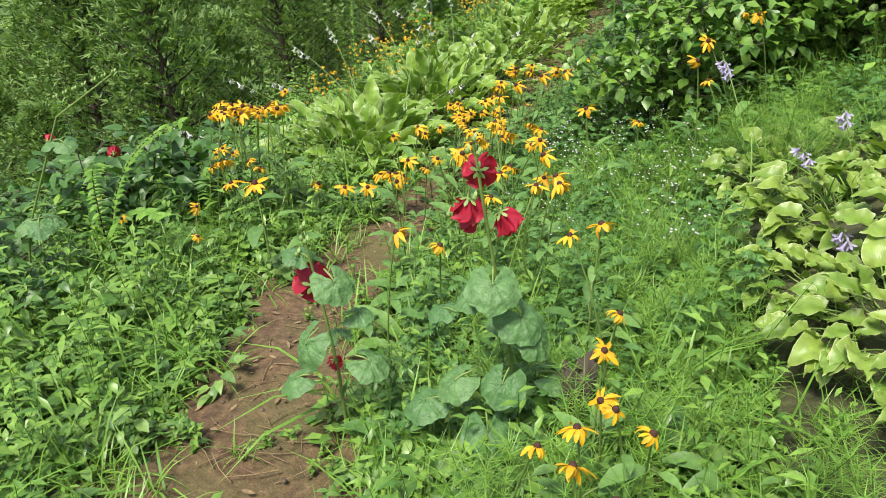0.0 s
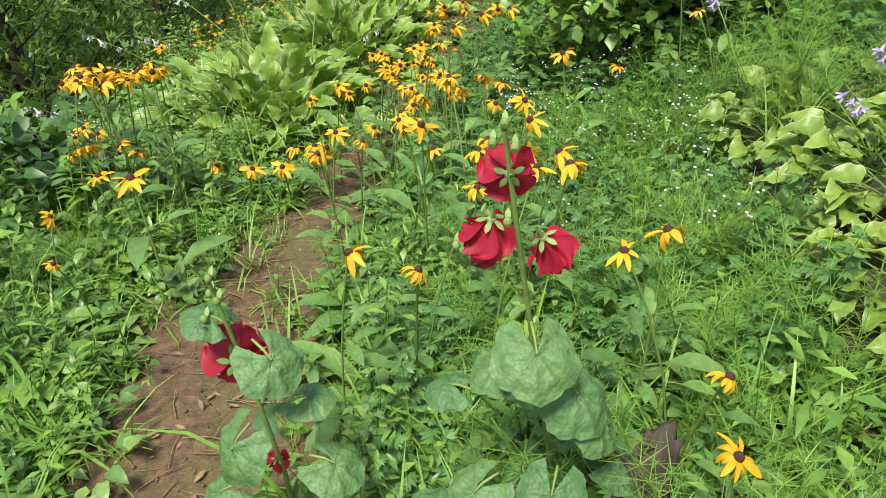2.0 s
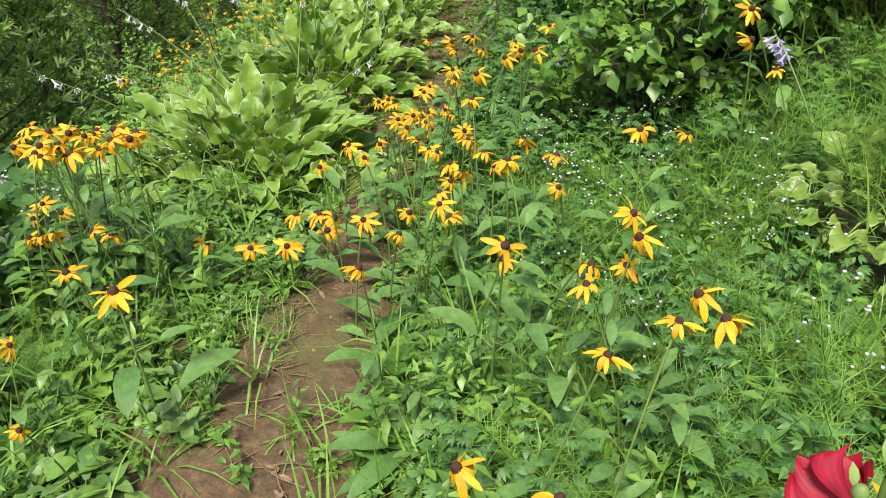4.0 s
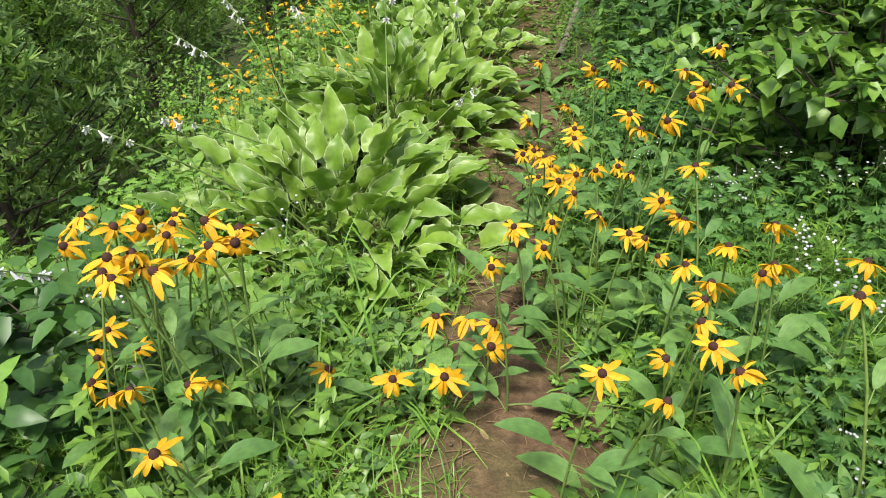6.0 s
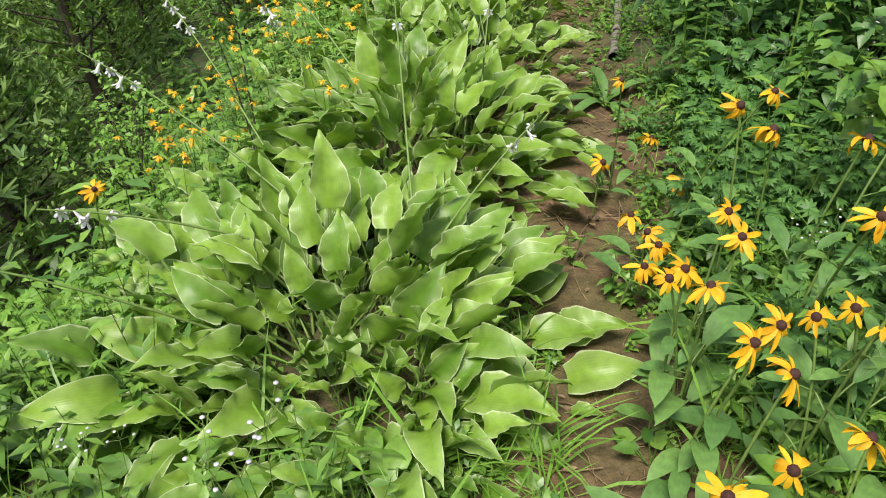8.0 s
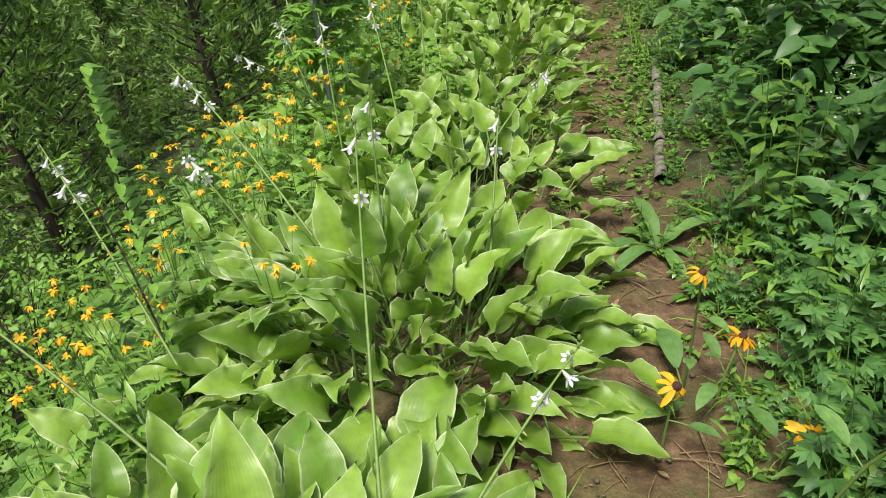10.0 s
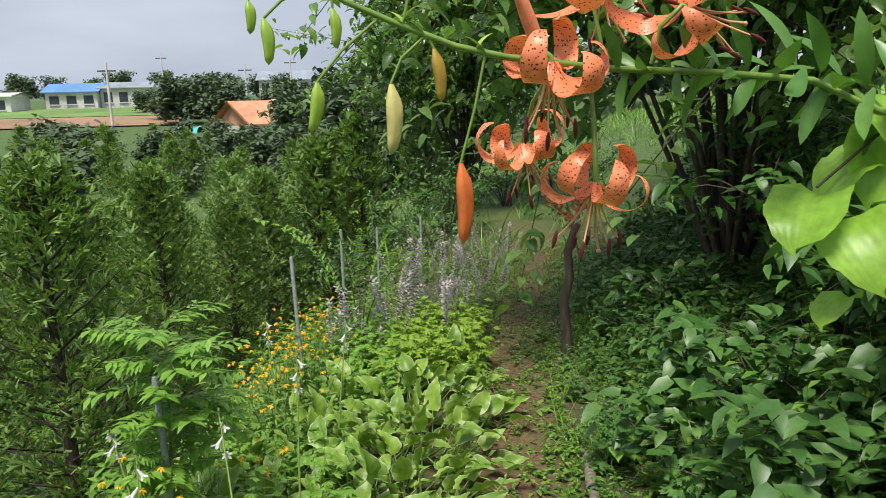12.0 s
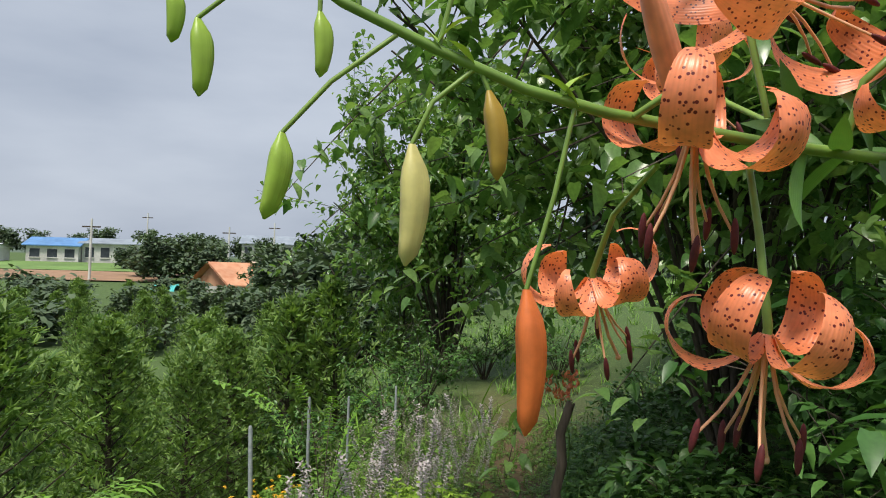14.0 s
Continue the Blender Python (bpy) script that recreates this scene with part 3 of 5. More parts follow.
def leafy_weed(tall, leaf, width, n, stems=3, cells=(2, 2)):
    s = Shape()
    for k in range(stems):
        a = random.uniform(0, 6.3)
        lean = random.uniform(0.05, 0.5)
        h = tall * random.uniform(0.6, 1.1)
        d = Vector((math.sin(a) * lean, math.cos(a) * lean, 1)) * h
        s.tube([(0, 0, 0), d * 0.5 + Vector((0, 0, 0.03 * h)), d], 0.002, 0.001, 3)
        for i in range(n):
            q = (i + 0.6) / n
            at = Matrix.Translation(d * q) @ turn(0, 0, i * 2.4 + random.random()) @ turn(random.uniform(-0.1, 0.6))
            s.blade(at, leaf * random.uniform(0.6, 1.1) * (1.15 - 0.5 * q), width * random.uniform(0.7, 1.1) * (1.15 - 0.5 * q), lance, *cells, 0.25 if cells[1] > 1 else 0.0, random.uniform(0.4, 1.2))
    return s


def ferny(tall, n, lobes=5, size=0.09):
    """Stems with deeply cut leaves, as mugwort and larkspur have."""
    s = Shape()
    for k in range(3):
        a = random.uniform(0, 6.3)
        d = Vector((math.sin(a) * 0.25, math.cos(a) * 0.25, 1)) * tall * random.uniform(0.7, 1.1)
        s.tube([(0, 0, 0), d * 0.6, d], 0.0025, 0.001, 3)
        for i in range(n):
            q = (i + 0.5) / n
            base = Matrix.Translation(d * q) @ turn(0, 0, i * 2.4) @ turn(random.uniform(0.0, 0.6))
            l = size * random.uniform(0.7, 1.2) * (1.2 - 0.6 * q)
            for j in range(lobes):
                g = (j - (lobes - 1) / 2) * 0.5
                s.blade(base @ Matrix.Translation((0, l * 0.3, 0)) @ turn(0, 0, g), l * 0.8 * (1 - 0.12 * abs(g)), l * 0.25, lance, 2, 1, 0, random.uniform(0.4, 1.1))
    return s


def horsetail(tall):
    s = Shape()
    for k in range(4):
        a = random.uniform(0, 6.3)
        d = Vector((math.sin(a) * 0.5, math.cos(a) * 0.5, 1)) * tall * random.uniform(0.7, 1.1)
        s.tube([(0, 0, 0), d * 0.6, d], 0.0016, 0.0008, 3)
        for i in range(7):
            q = 0.2 + 0.11 * i
            for j in range(7):
                at = Matrix.Translation(d * q) @ turn(0, 0, j * 0.9 + i) @ turn(random.uniform(0.2, 0.7))
                s.blade(at, 0.09 * random.uniform(0.6, 1.1) * (1.2 - 0.6 * q), 0.0024, needle, 1, 1, 0, 0.3)
    return s


def broad_weed(leaf, width, n):
    s = Shape()
    for i in range(n):
        a = random.uniform(0, 6.3)
        e = random.uniform(0.4, 1.2)
        d = Vector((math.sin(a) * math.cos(e), math.cos(a) * math.cos(e), math.sin(e))) * leaf * random.uniform(0.6, 1.3)
        s.tube([(0, 0, 0), d * 0.5, d], 0.0022, 0.0015, 3)
        s.blade(Matrix.Translation(d) @ turn(0, 0, -a) @ turn(random.uniform(0, 0.5)), leaf * random.uniform(0.7, 1.1), width * random.uniform(0.8, 1.1), ovate, 4 if leaf > 0.1 else 2, 2, 0.3, random.uniform(0.5, 1.2), 0.05)
    return s


GRASSES = [grass_tuft(16, 0.22, 0.006), grass_tuft(12, 0.32, 0.009), grass_tuft(20, 0.15, 0.005)]
LOW = [leafy_weed(0.10, 0.05, 0.02, 5, 3, (2, 1)), leafy_weed(0.16, 0.06, 0.022, 6, 3, (2, 1)), broad_weed(0.06, 0.035, 7), leafy_weed(0.07, 0.035, 0.02, 5, 4, (2, 1))]
PLAIN_WEEDS = [leafy_weed(0.3, 0.1, 0.035, 7, 3, (2, 1)), leafy_weed(0.38, 0.11, 0.04, 8, 2, (2, 1)), leafy_weed(0.26, 0.09, 0.04, 7, 3, (2, 1)), leafy_weed(0.34, 0.12, 0.045, 6, 3, (2, 1))]
MEDIUM = [leafy_weed(0.3, 0.085, 0.028, 8), leafy_weed(0.38, 0.10, 0.03, 9, 2), broad_weed(0.12, 0.065, 8), leafy_weed(0.26, 0.07, 0.03, 9)]
FERNS = [ferny(0.35, 8), ferny(0.45, 9, 7), ferny(0.28, 7)]
BROAD = [broad_weed(0.085, 0.05, 9), broad_weed(0.11, 0.055, 8), leafy_weed(0.22, 0.10, 0.045, 7, 2, (3, 2)), leafy_weed(0.16, 0.085, 0.045, 6, 3, (3, 2))]
TAILS = [horsetail(0.3), horsetail(0.38)]


def strewn(n, x0, x1, y0, y1, kinds, keep, low=0.7, high=1.2, follow=True):
    out = []
    while len(out) < n:
        y = random.uniform(y0, y1)
        d = random.uniform(x0, x1)
        x = d + (along(y) if follow else 0)
        n -= 0.02
        if random.random() > keep(d, x, y):
            continue
        out.append((random.randrange(kinds), stand(x, y, random.uniform(0, 6.3), random.uniform(low, high), 0.15)))
    return out


def off_path(d, x, y):
    """How thickly weeds grow, by the distance from the middle of the path."""
    a = abs(d)
    patch = 0.5 + 0.9 * noise.noise((x * 1.7, y * 1.7, 7))
    bare = 0.22 if y < 5.3 else 0.17
    if x > 1.65 and 3.6 < y < 6.1:
        return 0.12
    if a < bare * 0.75:
        return 0.03 + (0.10 if y > 9 else 0.0) + (0.25 * max(0.0, patch - 0.35) if y < 5.6 else 0.0)
    if a < bare * 1.5:
        return max(0.08, patch * 0.6)
    return 1.0


def hosta_free(d, x, y):
    return off_path(d, x, y) * (0.12 if y > 6.6 and -1.05 < d < -0.25 and y < 11.4 else 1.0)


baked("grass", GRASSES, strewn(2600, -2.2, 2.0, 2.2, 9.0, 3, lambda d, x, y: hosta_free(d, x, y) * (0.3 if y > 6.8 and 0 < d < 0.7 else 1.0)) + strewn(600, -1.8, 1.2, 9.0, 15.0, 3, lambda d, x, y: hosta_free(d, x, y) * (0.15 if 0 < d < 0.6 else 1.0)), (GRASS,), "long green grass blades between the flowers", "grass")
baked("long_grass", [grass_tuft(9, 0.5, 0.012), grass_tuft(7, 0.6, 0.014)], strewn(70, -1.6, 1.3, 3.2, 7.2, 2, off_path, 0.6, 1.05), (BRIGHT_LEAF,), "long arching grass leaves at the path side", "grass")
baked("low_weeds", LOW, strewn(3600, -1.8, 1.6, 2.2, 7.5, 4, hosta_free) + strewn(600, -0.3, 0.9, 7.5, 15.0, 4, hosta_free, 0.5, 1.0) + strewn(430, 0.2, 0.75, 6.4, 12.4, 4, lambda d, x, y: 0.2 if d < 0.3 else 1.0, 0.45, 1.0) + strewn(1100, -0.28, 0.35, 8.8, 16.0, 4, lambda d, x, y: 0.25 + 0.75 * min(1, abs(d) / 0.2), 0.3, 0.8), (WEED,), "low green weeds with small leaves on soil", "weeds")
baked("tall_weeds", MEDIUM, strewn(700, -2.3, -0.45, 3.2, 7.0, 4, hosta_free) + strewn(780, 0.34, 1.4, 2.6, 7.6, 4, off_path, 0.45, 1.0) + strewn(300, 0.5, 1.6, 7.2, 14.5, 4, lambda d, x, y: off_path(d, x, y) * (0.04 if 8.6 < y < 12.2 and d < 0.66 else 1.0), 0.9, 1.5)
      + strewn(260, -2.0, -1.1, 7.0, 12.5, 4, hosta_free), (WEED,), "leafy green weeds among the flowers", "weeds")
baked("broad_weeds", BROAD, strewn(300, -1.9, -0.2, 2.6, 6.4, 4, hosta_free, 0.5, 1.0) + strewn(330, 0.25, 1.5, 2.6, 7.2, 4, off_path, 0.5, 1.05) + strewn(200, 0.75, 1.6, 7.2, 12.5, 4, off_path, 0.9, 1.5), (GREY_WEED,), "broad grey-green leaves of low weeds", "weeds")
baked("far_meadow", GRASSES, strewn(900, -6.0, 8.0, 15.0, 34.0, 3, lambda d, x, y: 1.0 if abs(d) > 0.2 else 0.2, 1.3, 3.0), (GRASS,), "tall meadow grass beyond the bend of the path", "grass")
baked("bank_grass", GRASSES + PLAIN_WEEDS, strewn(1100, 1.9, 7.0, 0.0, 15.0, 7, lambda d, x, y: 0.02 if x < 2.9 and 3.6 < y < 6.3 else 1.0, 1.2, 2.2) + strewn(420, -6.0, 6.0, -2.0, 2.4, 7, lambda d, x, y: 1.0 if abs(d) > 0.3 else 0.1, 1.0, 1.8), (GRASS,), "rough grass and weeds on the bank", "grass")
baked("slope_undergrowth", PLAIN_WEEDS, strewn(1100, -7.0, -1.3, 4.0, 18.0, 4, lambda d, x, y: 1.0, 1.0, 1.7), (WEED,), "green undergrowth on the slope below", "undergrowth")
def beside_log(d, x, y):
    """Keeps the strip along the edging logs low."""
    return off_path(d, x, y) * (0.04 if 8.6 < y < 12.2 and d < 0.62 else 1.0)


baked("mugwort", FERNS, strewn(130, 0.9, 2.6, 4.4, 7.0, 3, lambda d, x, y: 1.0 if y > 5.9 or x < 1.6 else 0.05, 0.5, 0.9) + strewn(150, 0.42, 1.25, 4.0, 6.2, 3, off_path, 0.45, 0.75) + strewn(190, 0.4, 1.6, 6.2, 8.0, 3, off_path, 0.6, 1.0) + strewn(420, 0.45, 1.8, 7.8, 14.0, 3, beside_log, 0.6, 1.1) + strewn(130, 0.3, 0.75, 6.6, 12.0, 3, lambda d, x, y: 1.0 if d > 0.5 or y < 8.8 else 0.3, 0.3, 0.55), (FERN_LEAF,), "mugwort with deeply cut green leaves", "weeds")
baked("ferny_weeds", FERNS, strewn(330, -1.8, -0.85, 6.8, 12.5, 3, hosta_free, 0.45, 0.85) + strewn(34, -1.05, -0.55, 8.8, 12.0, 3, lambda d, x, y: 1.0, 0.6, 1.0), (BRIGHT_LEAF,), "ferny bright green foliage with cut leaves", "weeds")
baked("horsetail", TAILS, strewn(120, 0.7, 1.6, 2.8, 6.4, 2, off_path, 0.7, 1.1) + strewn(90, 1.3, 3.2, 5.6, 7.4, 2, lambda d, x, y: 1.0, 0.8, 1.3) + strewn(45, -1.5, -0.6, 5.2, 6.4, 2, off_path, 0.5, 0.8), (GRASS,), "fine needle-leaved green horsetail", "weeds")


# ---- junipers on the slope below ----
def juniper(tall, wide, sprays, seed, coarse=1.0):
    rnd = random.Random(seed)
    tree = thing("juniper", "dense blue-green juniper tree on the lower slope", "tree", "junipers")
    s = Shape()
    s.tube([(0, 0, -0.3), (0.03, 0, tall * 0.4), (0, 0.02, tall * 0.95)], 0.06, 0.01, 7)
    part("trunk", s.mesh("trunk", BARK), tree)
    c = Shape()
    limbs = 74
    for i in range(limbs):
        k = (i + 0.5) / limbs
        z = tall * (0.06 + 0.92 * k)
        r = wide * (1 - k) ** 0.75 * (0.55 + 0.45 * min(1, k * 5)) * rnd.uniform(0.75, 1.2)
        a = i * 2.4 + rnd.uniform(-0.4, 0.4)
        up = 0.5 + 0.5 * k
        tip = Vector((math.cos(a) * r, math.sin(a) * r, z + up * r))
        root = Vector((0, 0, z))
        c.tube([root, (root + tip) / 2 - Vector((0, 0, 0.05 * r)), tip], 0.012, 0.003, 3, 1)
        for j in range(sprays):
            q = 0.6 + 0.45 * rnd.random() if j % 3 else 0.2 + 0.6 * rnd.random()
            p = root.lerp(tip, q) + Vector((rnd.gauss(0, 0.065), rnd.gauss(0, 0.065), rnd.gauss(0, 0.06)))
            at = Matrix.Translation(p) @ turn(0, 0, a - 1.57 + rnd.gauss(0, 0.9)) @ turn(rnd.uniform(0.1, 1.3), rnd.uniform(-0.6, 0.6))
            l = rnd.uniform(0.05, 0.11) * coarse
            for b in range(5):
                c.blade(at @ turn(rnd.uniform(-0.5, 0.7), rnd.uniform(-0.6, 0.6), rnd.uniform(-0.9, 0.9)), l * rnd.uniform(0.6, 1.0), 0.023 * coarse, needle, 1, 1, 0, 0.2)
    part("crown", c.mesh("crown", NEEDLE, BARK), tree)
    return tree


JUNIPERS = [juniper(2.5, 0.85, 30, 3), juniper(2.7, 0.8, 30, 4), juniper(2.2, 0.9, 30, 5), juniper(2.5, 0.9, 8, 6, 2.1)]
spots = []
rnd = random.Random(11)
for row in range(10):
    for col in range(5):
        jy = 7.9 + 1.35 * row + rnd.uniform(-0.35, 0.35) + col * 0.2
        jx = -2.55 + 0.14 * max(0.0, jy - 9) - 1.3 * col + rnd.uniform(-0.3, 0.3)
        spots.append((jx, jy))
spots += [(-2.75, 6.5), (-3.9, 6.7), (-3.4, 5.0), (-4.8, 5.4), (-1.4, 17.0), (-0.2, 19.0), (-1.2, 21.0), (1.0, 21.5)]
spots += [(-1.0 - 2.4 * (k % 11) + rnd.uniform(-0.8, 0.8), 22.5 + 4.2 * (k // 11) + rnd.uniform(-1.6, 1.6)) for k in range(88)]
for i, (jx, jy) in enumerate(spots):
    m = stand(jx, jy, rnd.uniform(0, 6.3), rnd.uniform(0.72, 1.06), 0.05, 0.05)
    if i < 3:
        JUNIPERS[i].matrix_basis = m
    elif i == len(spots) - 1:
        JUNIPERS[3].matrix_basis = m
    else:
        copy_thing(JUNIPERS[3 if jx < -6 or jy > 18 else i % 3], m)


# ---- shrubs, vines and the broad tree on the bank ----
def shrub(name, label, tall, wide, leaf, width, count, mat, seed, shape=ovate, low=0.05, limbs=14, stem=0.012, category="shrub", cells=(2, 2), twigs=7, hang=(-0.7, 0.5)):
    """Woody stems that fork, and a crown of single leaves gathered on their twigs."""
    rnd = random.Random(seed)
    plant = thing(name, label, category, name + "s")
    w, c = Shape(), Shape()
    tips = []
    for i in range(limbs):
        a, e = i * 2.4 + rnd.uniform(-0.3, 0.3), rnd.uniform(0.15, 1.0) ** 0.7
        end = Vector((math.cos(a) * wide * e, math.sin(a) * wide * e, tall * (low + (1 - low) * rnd.uniform(0.35, 1.0) * math.sqrt(max(0.05, 1 - 0.75 * e * e)))))
        mid = Vector((end.x * 0.35, end.y * 0.35, end.z * 0.6))
        w.tube([(0, 0, -0.05), mid * 0.5, mid, end], stem, stem * 0.25, 5)
        for q in range(twigs):
            p = mid.lerp(end, rnd.uniform(0, 1))
            t = p + Vector((rnd.gauss(0, wide * 0.22), rnd.gauss(0, wide * 0.22), rnd.gauss(0.0, tall * 0.10)))
            t.z = max(t.z, 0.03)
            w.tube([p, (p + t) / 2 + Vector((0, 0, 0.02)), t], stem * 0.3, stem * 0.1, 3)
            tips.append((p, t))
    for i in range(count):
        p, t = tips[i % len(tips)]
        at = p.lerp(t, rnd.uniform(0.2, 1.1)) + Vector((rnd.gauss(0, leaf * 0.5), rnd.gauss(0, leaf * 0.5), rnd.gauss(0, leaf * 0.4)))
        m = Matrix.Translation(at) @ turn(0, 0, rnd.uniform(0, 6.3)) @ turn(rnd.uniform(*hang), rnd.uniform(-0.5, 0.5))
        k = rnd.uniform(0.6, 1.15)
        c.blade(m, leaf * k, width * k, shape, *cells, 0.25 if cells[1] > 1 else 0.0, rnd.uniform(0.2, 1.0))
    part("woody_frame", w.mesh("woody_frame", BARK), plant)
    part("crown", c.mesh("crown", mat), plant)
    return plant


def planted(kind, spots, low=0.85, high=1.15, seed=5):
    rnd = random.Random(seed)
    for i, (x, y) in enumerate(spots):
        m = stand(x, y, rnd.uniform(0, 6.3), rnd.uniform(low, high), 0.05, 0.03)
        if i == 0:
            kind.matrix_basis = m
        else:
            copy_thing(kind, m)


planted(shrub("vine_shrub", "tangle of climbing vines with heart-shaped green leaves", 1.15, 0.6, 0.075, 0.06, 1500, WEED, 21, heart),
        [(1.45, 7.0), (1.75, 7.3), (2.1, 7.7), (1.85, 8.3), (2.7, 7.6)])
planted(shrub("leafy_shrub", "dark green leafy shrub on the bank", 1.2, 0.8, 0.10, 0.045, 1700, DARK_LEAF, 22, ovate, 0.05, 14, 0.012, "shrub", (3, 2)),
        [(2.3, 8.2), (2.2, 9.4), (2.5, 10.5), (2.9, 11.6), (3.0, 9.0), (3.3, 10.2), (3.2, 13.2), (3.9, 14.6), (3.1, 8.4), (3.9, 7.6), (4.6, 5.4), (4.6, 16.5)])
planted(shrub("low_shrub", "low mass of broad dark green leaves beside the path", 0.55, 0.5, 0.09, 0.048, 1100, DARK_LEAF, 23, ovate, 0.05, 14, 0.010, "shrub", (3, 2)),
        [(1.4, 8.4), (1.45, 9.2), (1.6, 10.0), (1.75, 10.8), (1.95, 11.7), (2.2, 12.6), (2.6, 13.6), (3.1, 15.0), (1.6, 7.7), (1.75, 9.3), (-1.5, 4.6), (-1.95, 5.3), (-1.7, 4.1), (-1.35, 5.75), (-2.2, 6.0)])
planted(shrub("twiggy_shrub", "thin upright shrub with small pale leaves on dark stems", 1.25, 0.42, 0.04, 0.024, 1100, BRIGHT_LEAF, 24, lance, 0.1, 16, 0.008), [(-1.6, 8.3), (-1.95, 9.1)], 0.7, 0.85)
planted(shrub("dusky_shrub", "rounded grey-green shrub at the path's bend", 1.3, 0.7, 0.06, 0.03, 1500, DARK_LEAF, 25), [(0.5, 16.2), (1.0, 17.4), (-0.6, 17.2), (3.2, 18.6), (2.2, 19.5)])
TREE_LEAF = leafy("tree_leaf", (0.09, 0.205, 0.055), (0.24, 0.37, 0.12), rough=0.26, glow=0.42)
BROAD_TREE = shrub("broadleaf_tree", "large broadleaf tree with dark glossy leaves", 5.4, 2.2, 0.125, 0.07, 21000, TREE_LEAF, 26, ovate, 0.3, 34, 0.026, "tree", (4, 2), 16, (-1.0, 0.2))
planted(BROAD_TREE, [(2.5, 12.2), (5.0, 15.0), (1.7, 20.5)], 0.95, 1.1)


# ---- sapling, arching shoots and stakes ----
def stake(x, y, top, lean=0.0):
    s = Shape()
    z0 = height(x, y) - 0.1
    rows, uvs = [], []
    for k, r in ((0, 0.013), (0.5, 0.013), (0.985, 0.012), (1.0, 0.009)):
        z = (top - z0) * k
        rows.append([(r * math.cos(a) + lean * z, r * math.sin(a), z) for a in (6.283 * j / 8 for j in range(8))])
        uvs.append([(0.2, k)] * 8)
    s.grid(rows, uvs, 0, True)
    s.grid([rows[-1], [(lean * (top - z0), 0, top - z0 + 0.002)] * 8], [[(0.2, 1)] * 8] * 2, 0, True)
    ob = new("garden_stake", s.mesh("garden_stake", STEEL))
    ob.location = (x, y, z0)
    return tagged(ob, "grey metal garden stake standing in the bed", "stake", "garden stakes")


STEEL = plain("grey_painted_pipe", (0.22, 0.25, 0.27), (0.36, 0.39, 0.40), 50, 0.5, 0.2)
for sx, sy, st, sl in ((-0.75, 9.78, 0.72, -0.02), (-0.5, 11.8, 0.7, -0.03), (-0.29, 13.2, 0.62, 0.0), (0.5, 15.5, 0.35, 0.0), (0.0, 15.0, 0.32, 0.0)):
    stake(sx, sy, st, sl)


def feathery_sapling():
    plant = thing("sapling", "young sapling with bright feathery leaves tied to a stake", "sapling", at=Matrix.Translation((-0.78, 9.86, height(-0.78, 9.86))))
    w, c = Shape(), Shape()
    w.tube([(0, 0, 0), (0.01, 0, 0.45), (0.03, 0.02, 0.95)], 0.009, 0.004, 6)
    for i in range(80):
        a = i * 2.4
        z = random.uniform(0.38, 0.98)
        out = random.uniform(0.14, 0.30)
        d = Vector((math.cos(a), math.sin(a), random.uniform(-0.1, 0.5))).normalized()
        base = Vector((0.02, 0, z))
        c.tube([base, base + d * out * 0.5 + Vector((0, 0, 0.02)), base + d * out], 0.002, 0.001, 3, 1)
        for j in range(9):
            p = base + d * out * (0.2 + 0.09 * j)
            for side in (-1, 1):
                c.blade(Matrix.Translation(p) @ turn(0, 0, a - 1.57 + side * 1.0) @ turn(random.uniform(-0.3, 0.4)), 0.06, 0.022, lance, 2, 2, 0.2, 0.6)
    part("trunk", w.mesh("trunk", STEM), plant)
    part("crown", c.mesh("crown", BRIGHT_LEAF, STEM), plant)


feathery_sapling()


def arching_shoots(x, y, ends, label, leaf=0.055):
    plant = thing("arching_shrub", label, "shrub", "arching shrubs", Matrix.Translation((x, y, height(x, y))))
    w, c = Shape(), Shape()
    for ex, ey, ez in ends:
        end = Vector((ex, ey, ez))
        ctrl = Vector((ex * 0.25, ey * 0.25, ez * 0.85))
        pts = [2 * (1 - k) * k * ctrl + k * k * end for k in (i / 14 for i in range(15))]
        w.tube(pts, 0.005, 0.0015, 4)
        for i in range(2, 15):
            a = math.atan2(pts[i].y - pts[i - 1].y, pts[i].x - pts[i - 1].x)
            for side in (-1, 1):
                for rep in range(2):
                    c.blade(Matrix.Translation(pts[i].lerp(pts[i - 1], rep * 0.5)) @ turn(0, 0, a - 1.57 + side * 1.1) @ turn(random.uniform(-0.2, 0.6), side * 0.3), leaf * random.uniform(0.7, 1.2), leaf * 0.5, ovate, 3, 2, 0.25, 0.5)
    part("woody_frame", w.mesh("woody_frame", BARK), plant)
    part("foliage", c.mesh("foliage", BRIGHT_LEAF), plant)


arching_shoots(-0.15, 12.4, [(-0.6, -0.4, 1.05), (-0.45, -0.1, 0.95), (0.3, -0.1, 0.95), (0.45, 0.1, 0.7), (-0.2, 0.2, 1.0), (0.05, 0.3, 0.85)], "arching shrub with paired oval leaves on long shoots")
arching_shoots(-0.95, 8.0, [(0.03, 0.0, 1.05), (-0.15, 0.1, 0.8)], "upright shoot with paired pale leaves", 0.05)
arching_shoots(-1.25, 5.2, [(0.5, 0.1, 0.75), (0.25, -0.2, 0.65), (0.6, -0.3, 0.5), (-0.1, 0.1, 0.8)], "leaning leafy shoots with budded tips", 0.05)

